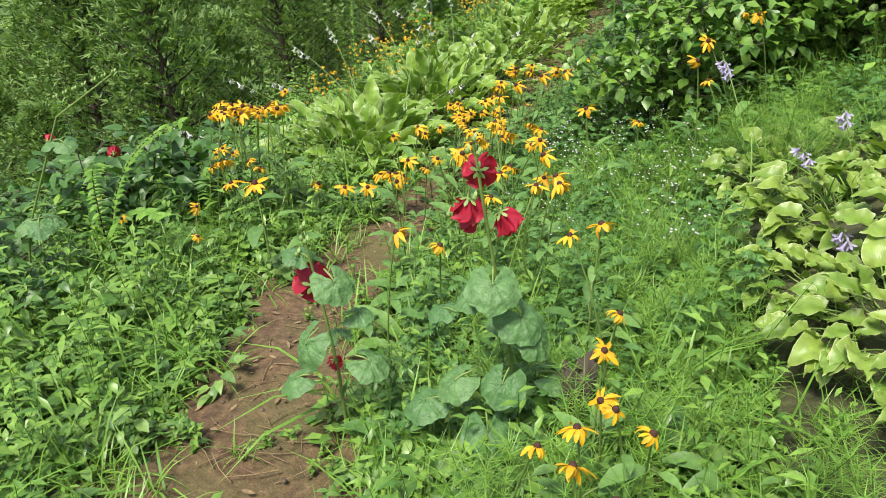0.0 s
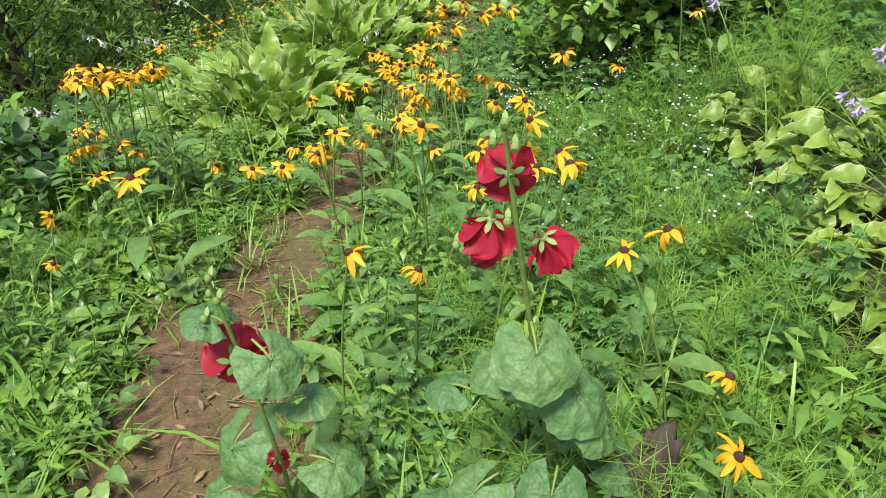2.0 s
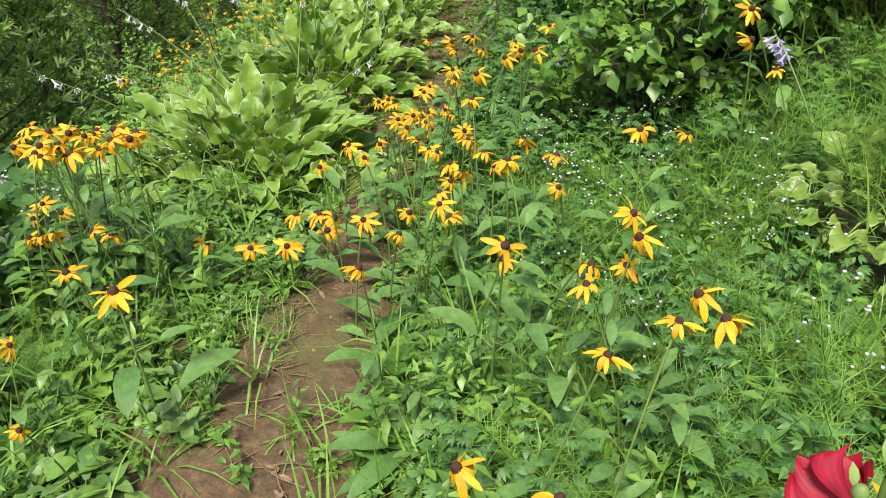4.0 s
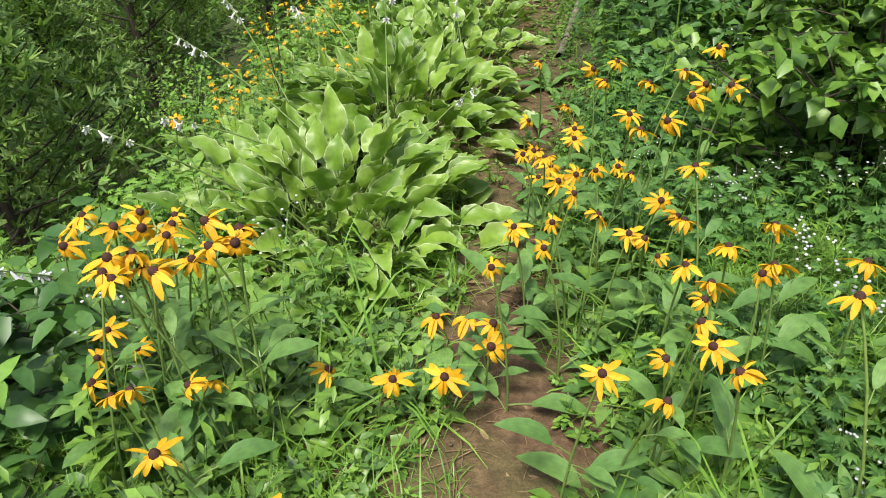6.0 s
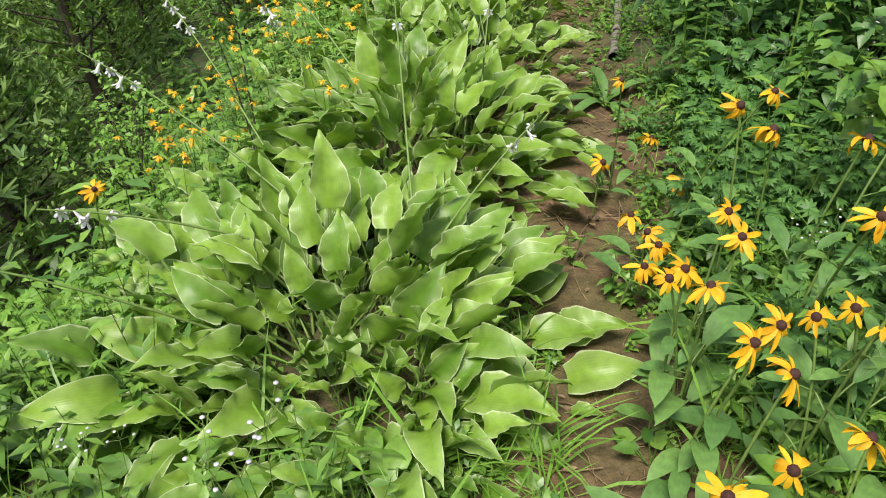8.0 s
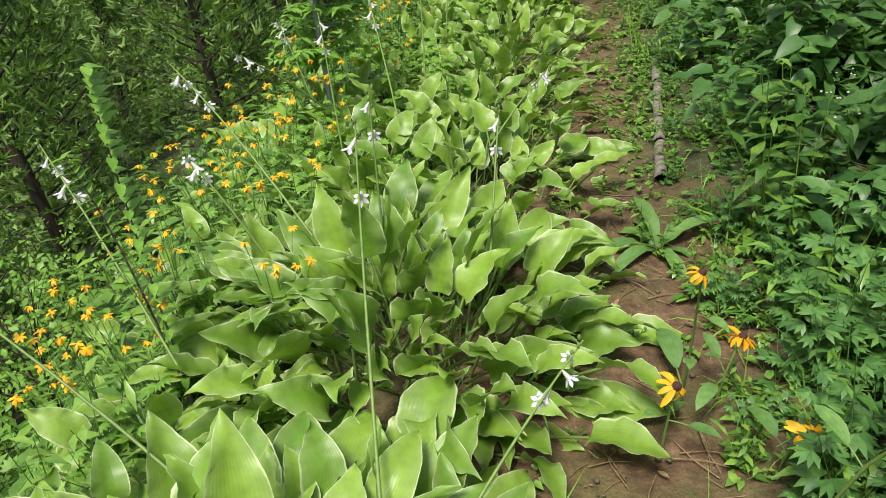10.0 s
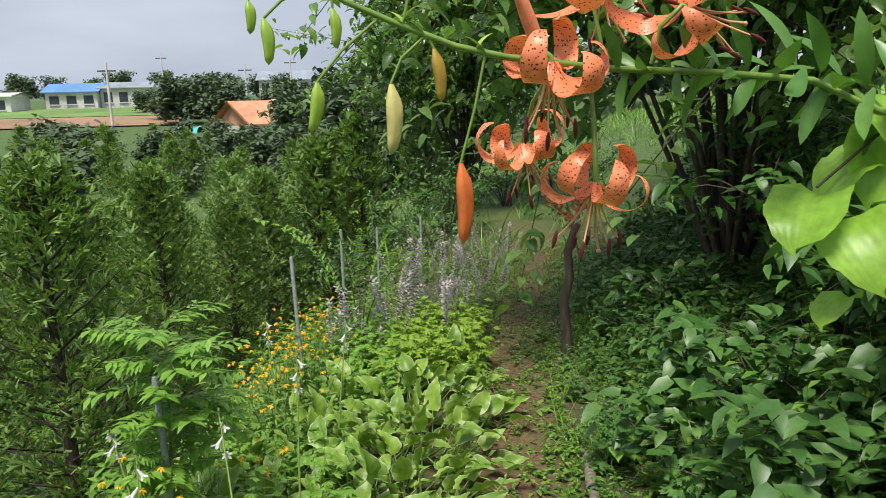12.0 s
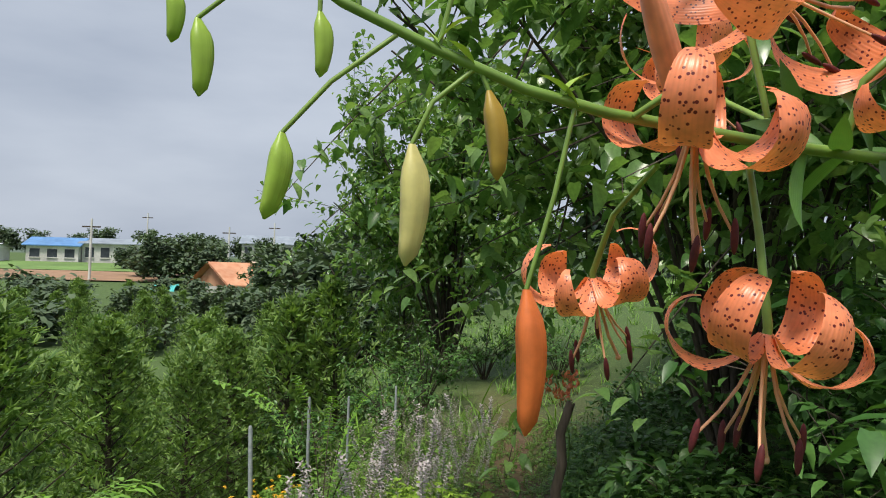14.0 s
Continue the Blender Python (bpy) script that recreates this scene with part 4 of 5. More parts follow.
# ---- wooden edging along the path ----
EDGE = [(0.6, 9.0, 0.085), (0.68, 9.33, 0.075), (0.84, 10.0, 0.06), (0.92, 10.36, 0.04)]
for p, q in zip(EDGE, EDGE[1:]):
    a, b = Vector(p), Vector(q)
    b = a.lerp(b, 0.97)
    s = Shape()
    n = 8
    pts = [a.lerp(b, i / n) - a + Vector((0.012 * noise.noise((i * 0.7, p[1], 0)), 0, 0.01 * noise.noise((i * 0.7, p[1], 9)))) for i in range(n + 1)]
    s.tube(pts, 0.026, 0.022, 10)
    log = tagged(new("edging_log", s.mesh("edging_log", WOOD)), "weathered grey log laid along the path edge", "log", "path edging logs")
    log.location = a - Vector((0, 0, 0.018))


def dark_post(x, y, tall):
    s = Shape()
    s.tube([(0, 0, -0.1), (0.012, 0, tall * 0.2), (-0.01, 0.01, tall * 0.42), (0.025, 0, tall * 0.6), (0.015, 0.01, tall * 0.8), (0.07, 0, tall)], 0.034, 0.026, 9)
    ob = tagged(new("wooden_post", s.mesh("wooden_post", BARK)), "dark weathered wooden post beside the path", "post")
    ob.location = (x, y, height(x, y))


dark_post(1.19, 11.75, 0.88)


def tree_stump(x, y, tall, r):
    """A short rotten stump with a ragged rim and a hollow top."""
    s = Shape()
    rows, uvs = [], []
    for k, f in ((0, 1.25), (0.3, 1.05), (0.7, 0.95), (1.0, 0.9), (1.0, 0.6), (0.75, 0.5), (0.7, 0.02)):
        rows.append([(r * f * (1 + 0.16 * math.sin(a * 3) + 0.07 * math.sin(a * 11)) * math.cos(a), r * f * (1 + 0.1 * math.cos(a * 5)) * math.sin(a), tall * k + (0.05 * math.sin(a * 2) + 0.02 * math.sin(a * 9) if k == 1.0 else 0)) for a in (6.283 * j / 24 for j in range(24))])
        uvs.append([(0.2, k)] * 24)
    s.grid(rows, uvs, 0, True)
    ob = tagged(new("tree_stump", s.mesh("tree_stump", BARK)), "dark rotten hollow tree stump among the flowers", "stump")
    ob.location = (x, y, height(x, y) - 0.03)


tree_stump(1.12, 4.12, 0.26, 0.055)

# ---- litter on the path ----
def litter():
    twig, stone = Shape(), Shape()
    twig.tube([(-0.05, 0, 0.004), (0.0, 0.006, 0.006), (0.05, 0, 0.004)], 0.0016, 0.001, 4)
    stone.ball((0, 0, 0.001), 0.0065, 0.0038, 4, 6)
    leaf = Shape()
    leaf.blade(turn(0.1), 0.03, 0.011, lance, 3, 2, 0.4, -0.3)
    straw, stones = [], []
    for i in range(1900):
        y = random.uniform(2.4, 13.5)
        d = random.gauss(0, 0.16)
        m = stand(along(y) + d, y, random.uniform(0, 6.3), random.uniform(0.4, 1.5), 0.08, -0.004)
        (stones if i % 4 == 0 else straw).append((0 if i % 3 else 1, m) if i % 4 else (0, m))
    baked("straw_litter", [twig, leaf], straw, (STRAW,), "dry straw, twigs and fallen leaves on the path", "litter")
    baked("pebbles", [stone], stones, (PEBBLE,), "small grey pebbles on the earth path", "pebbles")


litter()

# ---- small flowers in the beds ----
def fleabane():
    s = Shape()
    for k in range(3):
        d = Vector((random.uniform(-0.08, 0.08), random.uniform(-0.08, 0.08), random.uniform(0.3, 0.42)))
        s.tube([(0, 0, 0), d * 0.6, d], 0.0014, 0.0008, 3)
        for j in range(4):
            p = d + Vector((random.gauss(0, 0.025), random.gauss(0, 0.025), random.gauss(0, 0.02)))
            s.tube([d * 0.9, (d * 0.9 + p) / 2, p], 0.0007, 0.0006, 3)
            s.ball(p, 0.005, 0.0025, 3, 6, 1)
    return s


baked("fleabane", [fleabane(), fleabane()], strewn(50, 0.6, 1.5, 4.9, 9.5, 2, off_path, 0.7, 1.1) + strewn(4, -1.2, -0.5, 5.4, 6.6, 2, off_path), (STEM, WHITE_PETAL), "tiny white daisy-like flowers on thin stems", "flowers")
GREY_LILAC = leafy("grey_lilac_flower", (0.36, 0.30, 0.34), (0.55, 0.49, 0.53), rough=0.7, glow=0.2)


def spike():
    s = Shape()
    h = random.uniform(0.5, 0.65)
    s.tube([(0, 0, 0), (0.01, 0, h * 0.6), (0.0, 0.01, h)], 0.003, 0.001, 3)
    for i in range(48):
        z = h * (0.38 + 0.62 * i / 48)
        a = i * 2.4
        s.blade(Matrix.Translation((0, 0, z)) @ turn(0, 0, a) @ turn(random.uniform(0.1, 0.8)), 0.036, 0.02, lance, 2, 1, 0, 0.3, 0, 1)
    for i in range(8):
        s.blade(Matrix.Translation((0, 0, h * 0.06 * i)) @ turn(0, 0, i * 2.4) @ turn(0.3), 0.09, 0.04, lance, 2, 2, 0.2, 0.8)
    return s


def spike_poses(n):
    out = []
    for i in range(n):
        y = random.uniform(12.0, 15.2)
        out.append((i % 3, stand(along(y) + random.uniform(-1.3, -0.25), y, random.uniform(0, 6.3), random.uniform(0.45, 1.0), 0.38)))
    return out


baked("flower_spikes", [spike(), spike(), spike()], spike_poses(150), (WEED, GREY_LILAC), "greyish lilac flower spikes fading in the bed", "flowers")
LIME = leafy("lime_foliage", (0.19, 0.33, 0.03), (0.28, 0.42, 0.05), rough=0.5, glow=0.3)
baked("lime_foliage", [ferny(0.3, 8), ferny(0.24, 7)], strewn(70, -0.75, -0.2, 11.4, 12.5, 2, lambda d, x, y: 1.0, 0.9, 1.3), (LIME,), "bright yellow-green feathery foliage", "weeds")
ORANGE_PETAL = leafy("orange_yellow_petal", (0.72, 0.36, 0.01), (0.82, 0.52, 0.015), rough=0.5, glow=0.25)


def coreopsis():
    s = Shape()
    for k in range(7):
        d = Vector((random.gauss(0, 0.08), random.gauss(0, 0.08), random.uniform(0.36, 0.58)))
        s.tube([(0, 0, 0), d * 0.6, d], 0.002, 0.001, 3)
        for j in range(9):
            s.blade(Matrix.Translation(d) @ turn(0, 0, j * 0.7) @ turn(random.uniform(-0.9, 0.5)), 0.021, 0.009, lance, 2, 1, 0, 0.9, 0, 1)
        for j in range(7):
            s.blade(Matrix.Translation(d * (0.12 * j)) @ turn(0, 0, j * 2.4) @ turn(0.5), 0.08, 0.012, lance, 2, 1, 0, 0.7)
    return s


baked("coreopsis", [coreopsis(), coreopsis(), coreopsis()], strewn(46, -1.55, -0.95, 7.9, 12.4, 3, lambda d, x, y: 1.0, 0.8, 1.1), (WEED, ORANGE_PETAL), "orange-yellow coreopsis flowers on leafy stems", "flowers")


# ---- hosta flower stalks ----
def bell(mat, length=0.04):
    s = Shape()
    s.tube([(0, 0, 0), (0, 0, -length * 0.35), (0, 0, -length * 0.7)], 0.0022, 0.007, 7)
    for i in range(6):
        s.blade(Matrix.Translation((0, 0, -length * 0.62)) @ turn(0, 0, i * 1.047) @ Matrix.Translation((0, 0.005, 0)) @ turn(-1.0), length * 0.5, 0.010, lance, 3, 2, 0.2, -0.6)
    return s.mesh("bell", mat)


BELL, VIOLET_BELL = bell(WHITE_PETAL), bell(VIOLET_PETAL)


def flower_stalk(base, tip, bells, label="pale hosta flower stalk with white bells", shape=None):
    plant = thing("hosta_flower_stalk", label, "flower", "hosta flower stalks", Matrix.Translation(base))
    d = Vector(tip) - Vector(base)
    s = Shape()
    pts = [d * k + Vector((0, 0, 0.18 * d.length * k * (1 - k))) for k in (0, 0.2, 0.4, 0.6, 0.8, 1)]
    s.tube(pts, 0.0042, 0.002, 6)
    for i in range(5):
        s.ball(d * (0.9 + 0.02 * i) + Vector((random.gauss(0, 0.006), random.gauss(0, 0.006), 0.004 * i)), 0.004, 0.009, 4, 6)
    part("stalk", s.mesh("stalk", STEM), plant)
    for i in range(bells):
        k = 0.72 + 0.2 * i / max(1, bells - 1)
        a = i * 2.2
        at = d * k + Vector((0, 0, 0.18 * d.length * k * (1 - k)))
        part("bell", shape or BELL, plant, Matrix.Translation(at) @ turn(0.7 * math.cos(a), 0.7 * math.sin(a)) @ Matrix.Scale(random.uniform(0.8, 1.15), 4))


for b, t, n in (((-0.3, 7.2, 0.3), (0.06, 7.68, 0.47), 4), ((-0.35, 7.4, 0.35), (-0.42, 8.2, 0.75), 2), ((-0.75, 7.2, 0.35), (-1.2, 7.0, 0.62), 4), ((-0.8, 6.9, 0.3), (-1.35, 6.7, 0.75), 4),
                ((-0.4, 8.3, 0.3), (-0.41, 8.45, 0.72), 2), ((-0.1, 8.2, 0.3), (-0.05, 8.5, 0.62), 2), ((-0.05, 9.0, 0.25), (0.22, 9.35, 0.42), 5), ((-0.6, 9.0, 0.25), (-0.65, 9.2, 0.72), 3),
                ((-0.3, 9.7, 0.25), (-0.3, 9.9, 0.75), 3), ((-0.75, 8.3, 0.3), (-0.95, 8.4, 0.6), 4), ((-0.8, 9.6, 0.2), (-0.95, 9.8, 0.55), 4), ((-0.2, 10.4, 0.2), (-0.15, 10.6, 0.65), 3),
                ((-0.95, 6.4, 0.2), (-1.3, 5.95, 0.72), 5), ((-0.75, 7.5, 0.3), (-1.45, 7.9, 0.62), 6), ((-0.9, 7.9, 0.25), (-1.3, 8.35, 0.66), 5), ((-0.6, 8.3, 0.35), (-1.05, 8.75, 0.72), 5), ((-0.7, 9.4, 0.25), (-1.0, 9.2, 0.6), 4), ((-0.4, 9.2, 0.3), (-0.5, 9.5, 0.7), 3), ((-0.5, 10.6, 0.2), (-0.55, 10.8, 0.62), 3)):
    flower_stalk(b, t, n)
for b, t, n in (((2.0, 4.7, 0.85), (1.85, 4.8, 1.1), 6), ((2.0, 5.2, 0.9), (1.8, 5.3, 1.15), 7), ((2.1, 4.4, 0.9), (1.95, 4.5, 1.12), 6), ((1.75, 6.0, 0.85), (1.62, 6.35, 1.15), 10), ((2.1, 5.5, 0.9), (2.0, 5.6, 1.2), 6)):
    flower_stalk(b, t, n, "hosta flower stalk with pale violet bells", VIOLET_BELL)


# ---- hollyhocks ----
CRIMSON = leafy("crimson_petal", (0.36, 0.006, 0.030), (0.50, 0.014, 0.050), rough=0.6, glow=0.25, veins=0.12, vein_scale=14, grain=35)
CALYX = leafy("pale_green_calyx", (0.19, 0.30, 0.08), (0.27, 0.38, 0.12), rough=0.6, glow=0.2)
BIG_LEAF = leafy("crinkled_green_leaf", (0.08, 0.185, 0.06), (0.13, 0.25, 0.085), rough=0.55, glow=0.2, veins=0.2, vein_scale=16, grain=45, pucker=0.4)


def crinkled_leaf(size):
    """A round lobed leaf, puckered between its veins, on a stalk."""
    s = Shape()
    s.tube([(0, 0, 0), (0, size * 0.25, size * 0.1), (0, size * 0.45, size * 0.1)], 0.003, 0.0022, 5, 1)
    rows, uvs = [], []
    for i in range(9):
        r = size * 0.56 * i / 8
        row, u = [], []
        for j in range(33):
            a = -2.75 + 5.5 * j / 32
            edge = 1 + 0.05 * math.cos(5 * a) + 0.025 * math.cos(23 * a)
            k = i / 8
            rr = r * (1 + (edge - 1) * k * k)
            z = 0.03 * size * math.sin(9 * a) * k + 0.02 * size * math.sin(i * 2.1 + 4 * math.sin(3 * a)) - 0.22 * size * k * k + 0.07 * size * noise.noise((rr * 60 * math.sin(a), rr * 60 * math.cos(a), size * 50))
            row.append((rr * math.sin(a), size * 0.45 + rr * math.cos(a), size * 0.1 + z))
            u.append((a / 2.75, k))
        rows.append(row)
        uvs.append(u)
    s.grid(rows, uvs)
    return s.mesh("leaf", BIG_LEAF, STEM)


CRINKLED = [crinkled_leaf(0.11), crinkled_leaf(0.125), crinkled_leaf(0.085)]


def holly_petal(seed):
    """A broad petal, pleated towards its ruffled round rim."""
    rnd = random.Random(seed)
    s = Shape()
    rows, uvs = [], []
    y = z = 0.0
    p1, p2 = rnd.uniform(0, 6), rnd.uniform(0, 6)
    for i in range(11):
        k = i / 10
        w = 0.040 * ((0.16 + 0.84 * math.sin(1.57 * min(1, k / 0.62))) if k < 0.62 else math.sqrt(max(0.03, 1 - ((k - 0.62) / 0.40) ** 2)))
        row, u = [], []
        for j in range(13):
            c = j / 6 - 1
            lift = 0.004 * k * math.sin(c * 9 + p1) + 0.007 * k * k * math.sin(c * 5 + p2) + 0.3 * w * c * c
            row.append(turn(1.28) @ Vector((w * c, y - 0.004 * k * abs(c), z + lift)))
            u.append((c, k))
        rows.append(row)
        uvs.append(u)
        a = -0.8 * k ** 1.6
        y += 0.0066 * math.cos(a)
        z += 0.0066 * math.sin(a)
    s.grid(rows, uvs)
    return s.mesh("petal", CRIMSON)


def sepal():
    s = Shape()
    s.blade(turn(0.75), 0.022, 0.010, lance, 4, 2, 0.2, -0.25)
    return s.mesh("sepal", CALYX)


HOLLY_PETALS, SEPAL = [holly_petal(k) for k in range(4)], sepal()


def holly_flower(plant, at, size=1.0):
    """A nodding crimson bell seen with its green calyx; its mouth faces +z of the pose."""
    s = Shape()
    s.ball((0, 0, 0), 0.009, 0.008, 4, 7)
    s.tube([(0, 0, -0.03), (0, 0, -0.01), (0, 0, 0)], 0.003, 0.005, 6)
    core = part("flower", s.mesh("flower", CALYX), plant, at @ Matrix.Scale(size, 4), "crimson bell flower with a pale green calyx")
    for i in range(5):
        part("petal", random.choice(HOLLY_PETALS), core, turn(0, 0, i * 1.2566) @ Matrix.Translation((0, 0.006, 0)) @ turn(random.uniform(-0.15, 0.1), 0.18))
        part("sepal", SEPAL, core, turn(0, 0, i * 1.2566 + 0.6) @ Matrix.Translation((0, 0.006, -0.003)) @ turn(-0.45))


def hollyhock(pts, flowers, leaves, buds, label):
    base = Vector(pts[0])
    plant = thing("hollyhock", label, "flower", "hollyhocks", Matrix.Translation(base))
    s = Shape()
    s.tube([Vector(p) - base for p in pts], 0.0058, 0.0036, 7)
    part("stem", s.mesh("stem", STEM), plant)
    for x, y, z, rx, rz, k in flowers:
        holly_flower(plant, Matrix.Translation(Vector((x, y, z)) - base) @ turn(0, 0, rz) @ turn(rx), k)
    for x, y, z, rz, rx, which in leaves:
        part("leaf", CRINKLED[which], plant, Matrix.Translation(Vector((x, y, z)) - base) @ turn(0, 0, rz) @ turn(rx))
    for x, y, z in buds:
        b = Shape()
        b.ball((0, 0, 0), 0.0068, 0.0085, 5, 8)
        b.blade(Matrix.Translation((0, 0.008, -0.004)) @ turn(0.9), 0.02, 0.009, lance, 3, 2, 0.2, 0.2)
        b.blade(Matrix.Translation((0, -0.008, -0.004)) @ turn(0.9, 0, 3.1), 0.02, 0.009, lance, 3, 2, 0.2, 0.2)
        part("bud", b.mesh("bud", CALYX), plant, Matrix.Translation(Vector((x, y, z)) - base))


hollyhock([(0.99, 4.2, 0.66), (0.95, 4.16, 0.85), (0.9, 4.15, 1.15), (0.86, 4.14, 1.4), (0.835, 4.14, 1.56)],
          [(0.845, 4.155, 1.485, -1.95, 0.1, 0.92), (0.822, 4.15, 1.41, -2.85, 0.3, 0.95), (0.9, 4.15, 1.38, -2.6, -1.0, 0.9), (0.83, 4.19, 1.33, -2.0, 0.9, 0.7)],
          [(0.89, 4.12, 1.24, 3.3, -0.5, 1), (0.87, 4.12, 1.16, 2.1, -0.3, 2), (0.93, 4.12, 1.14, -2.3, -0.5, 1), (0.97, 4.1, 1.09, -1.9, -0.7, 0), (0.8, 4.1, 1.1, 1.3, -0.2, 2), (0.95, 4.05, 0.98, 2.9, -0.6, 0),
           (0.85, 4.05, 0.95, 2.2, -0.5, 0), (1.02, 4.12, 0.92, -1.4, -0.3, 1), (0.93, 4.2, 0.98, 0.8, 0.1, 2), (0.9, 4.0, 0.86, 3.4, -0.4, 1), (1.0, 4.02, 0.82, -2.6, -0.5, 0), (0.78, 4.05, 0.84, 1.8, -0.3, 1)],
          [(0.835, 4.14, 1.57), (0.85, 4.12, 1.545), (0.82, 4.14, 1.54), (0.845, 4.1, 1.44), (0.77, 4.15, 1.36)], "tall crimson hollyhock with crinkled round leaves")
hollyhock([(0.44, 4.12, 0.55), (0.43, 4.13, 0.8), (0.4, 4.14, 1.05), (0.37, 4.14, 1.27)],
          [(0.385, 4.13, 1.105, -2.0, 0.5, 1.2), (0.43, 4.17, 1.075, -2.3, -0.4, 0.75), (0.42, 4.13, 0.84, -2.6, 0.2, 0.5)],
          [(0.43, 4.12, 1.17, -2.2, -0.6, 0), (0.4, 4.1, 0.98, 2.4, -0.9, 1), (0.47, 4.12, 1.02, -1.3, 0.0, 2), (0.5, 4.1, 0.9, -1.8, -0.3, 0), (0.42, 4.2, 0.86, 0.8, -0.1, 2), (0.36, 4.1, 0.8, 1.9, -0.4, 0), (0.385, 4.14, 1.18, 1.4, 0.2, 2)],
          [(0.37, 4.14, 1.28), (0.385, 4.12, 1.25), (0.36, 4.15, 1.24), (0.35, 4.13, 1.2)], "crimson hollyhock with a nodding flower and crinkled leaves")
hollyhock([(-1.35, 4.75, 0.3), (-1.25, 4.8, 0.7), (-1.0, 4.88, 1.2), (-0.72, 4.92, 1.38)], [(-1.1, 4.9, 1.08, -1.6, 0.2, 0.5), (-0.8, 4.9, 1.05, -1.5, 0.6, 0.55)],
          [(-1.3, 4.78, 0.5, k * 1.3, -0.5, k % 3) for k in range(9)] + [(-1.2, 4.82, 0.75, k * 1.6 + 0.5, -0.4, k % 3) for k in range(7)] + [(-1.02, 4.88, 1.1, k * 2.1, -0.3, 2) for k in range(4)],
          [(-0.72 - 0.05 * k, 4.92, 1.385 - 0.02 * k) for k in range(7)], "leaning hollyhock gone to seed with wilting leaves")


# ---- broad basal leaves beside the path ----
def basal_plant(x, y, n, size, label):
    plant = thing("rosette_plant", label, "plant", "rosette plants", stand(x, y))
    for i in range(n):
        s = Shape()
        l = size * random.uniform(0.7, 1.1)
        s.blade(turn(random.uniform(0.5, 1.1)), l, l * 0.3, lambda k: lance(k) * (0.4 + 0.6 * k) if k < 1 else 0, 7, 4, 0.35, random.uniform(1.0, 1.8), 0.08)
        part("leaf", s.mesh("leaf", RUD_LEAF), plant, turn(0, 0, i * 2.4 + random.uniform(-0.3, 0.3)))


for bx, by, bn, bs in ((0.5, 8.62, 9, 0.24), (0.42, 5.0, 12, 0.3), (0.5, 4.6, 10, 0.28), (0.62, 5.3, 10, 0.26), (-0.62, 5.0, 9, 0.22), (-0.9, 5.4, 9, 0.24), (0.3, 6.35, 7, 0.2), (0.7, 4.05, 9, 0.26), (1.25, 4.45, 6, 0.34), (1.4, 3.7, 8, 0.2)):
    basal_plant(bx, by, bn, bs, "rosette of long grey-green leaves beside the path")
for k in range(22):
    by = random.uniform(3.3, 7.0)
    bx = along(by) + random.choice((-1, 1)) * random.uniform(0.32, 1.15)
    basal_plant(bx, by, random.choice((6, 7, 8)), random.uniform(0.14, 0.24), "small rosette of grey-green leaves among the weeds")


# ---- tiger lily ----
TEPAL = leafy("orange_spotted_tepal", (0.80, 0.23, 0.10), (0.86, 0.29, 0.145), rough=0.36, glow=0.2, veins=0.1, vein_scale=9, grain=90, spots=((0.14, 0.012, 0.012), 265.0))
BUD_ORANGE = leafy("orange_bud", (0.72, 0.17, 0.04), (0.78, 0.22, 0.06), rough=0.45, glow=0.15, veins=0.06)
SALMON = leafy("salmon_tepal_back", (0.80, 0.27, 0.14), (0.84, 0.32, 0.17), rough=0.42, glow=0.2, veins=0.1, vein_scale=5, grain=60)
BUD_CREAM = leafy("cream_bud", (0.62, 0.56, 0.20), (0.66, 0.60, 0.25), rough=0.45, glow=0.15, veins=0.06)
BUD_GREEN = leafy("green_bud", (0.27, 0.43, 0.045), (0.34, 0.50, 0.07), rough=0.4, glow=0.15, veins=0.06)
BUD_OCHRE = leafy("ochre_bud", (0.42, 0.28, 0.04), (0.48, 0.32, 0.06), rough=0.45, glow=0.15, veins=0.06)
LILY_STEM = leafy("lily_stem", (0.16, 0.28, 0.05), (0.22, 0.34, 0.07), rough=0.4, glow=0.1)
FILAMENT = leafy("pale_orange_filament", (0.72, 0.36, 0.20), (0.78, 0.44, 0.26), rough=0.45, glow=0.2)
ANTHER = plain("maroon_anther", (0.07, 0.006, 0.010), (0.13, 0.014, 0.016), 300, 0.7, 0.4, 0.001)
LILY_LEAF = leafy("lily_leaf", (0.075, 0.19, 0.035), (0.13, 0.27, 0.055), rough=0.36, glow=0.25, veins=0.06)


def tepal(width, start, curl, length=0.112, late=1.5, cup=-0.22):
    """A broad spotted tepal, straight in the throat and rolled back beyond it."""
    s = Shape()
    s.blade(turn(start), length, width, lambda k: min(1.0, 0.32 + 1.7 * k) * (1 if k < 0.5 else max(0.10, 1 - ((k - 0.5) / 0.5) ** 2.2)) ** 0.8, 20, 6, cup, curl, 0.035, late=late)
    return s.mesh("tepal", TEPAL)


TEPALS = [tepal(0.037, -1.0, -4.2), tepal(0.025, -0.9, -3.9), tepal(0.028, -0.85, -4.3, 0.122, 1.2), tepal(0.023, -0.1, -1.7, 0.112, 0.7), tepal(0.028, -0.2, -2.6, 0.112, 1.0)]


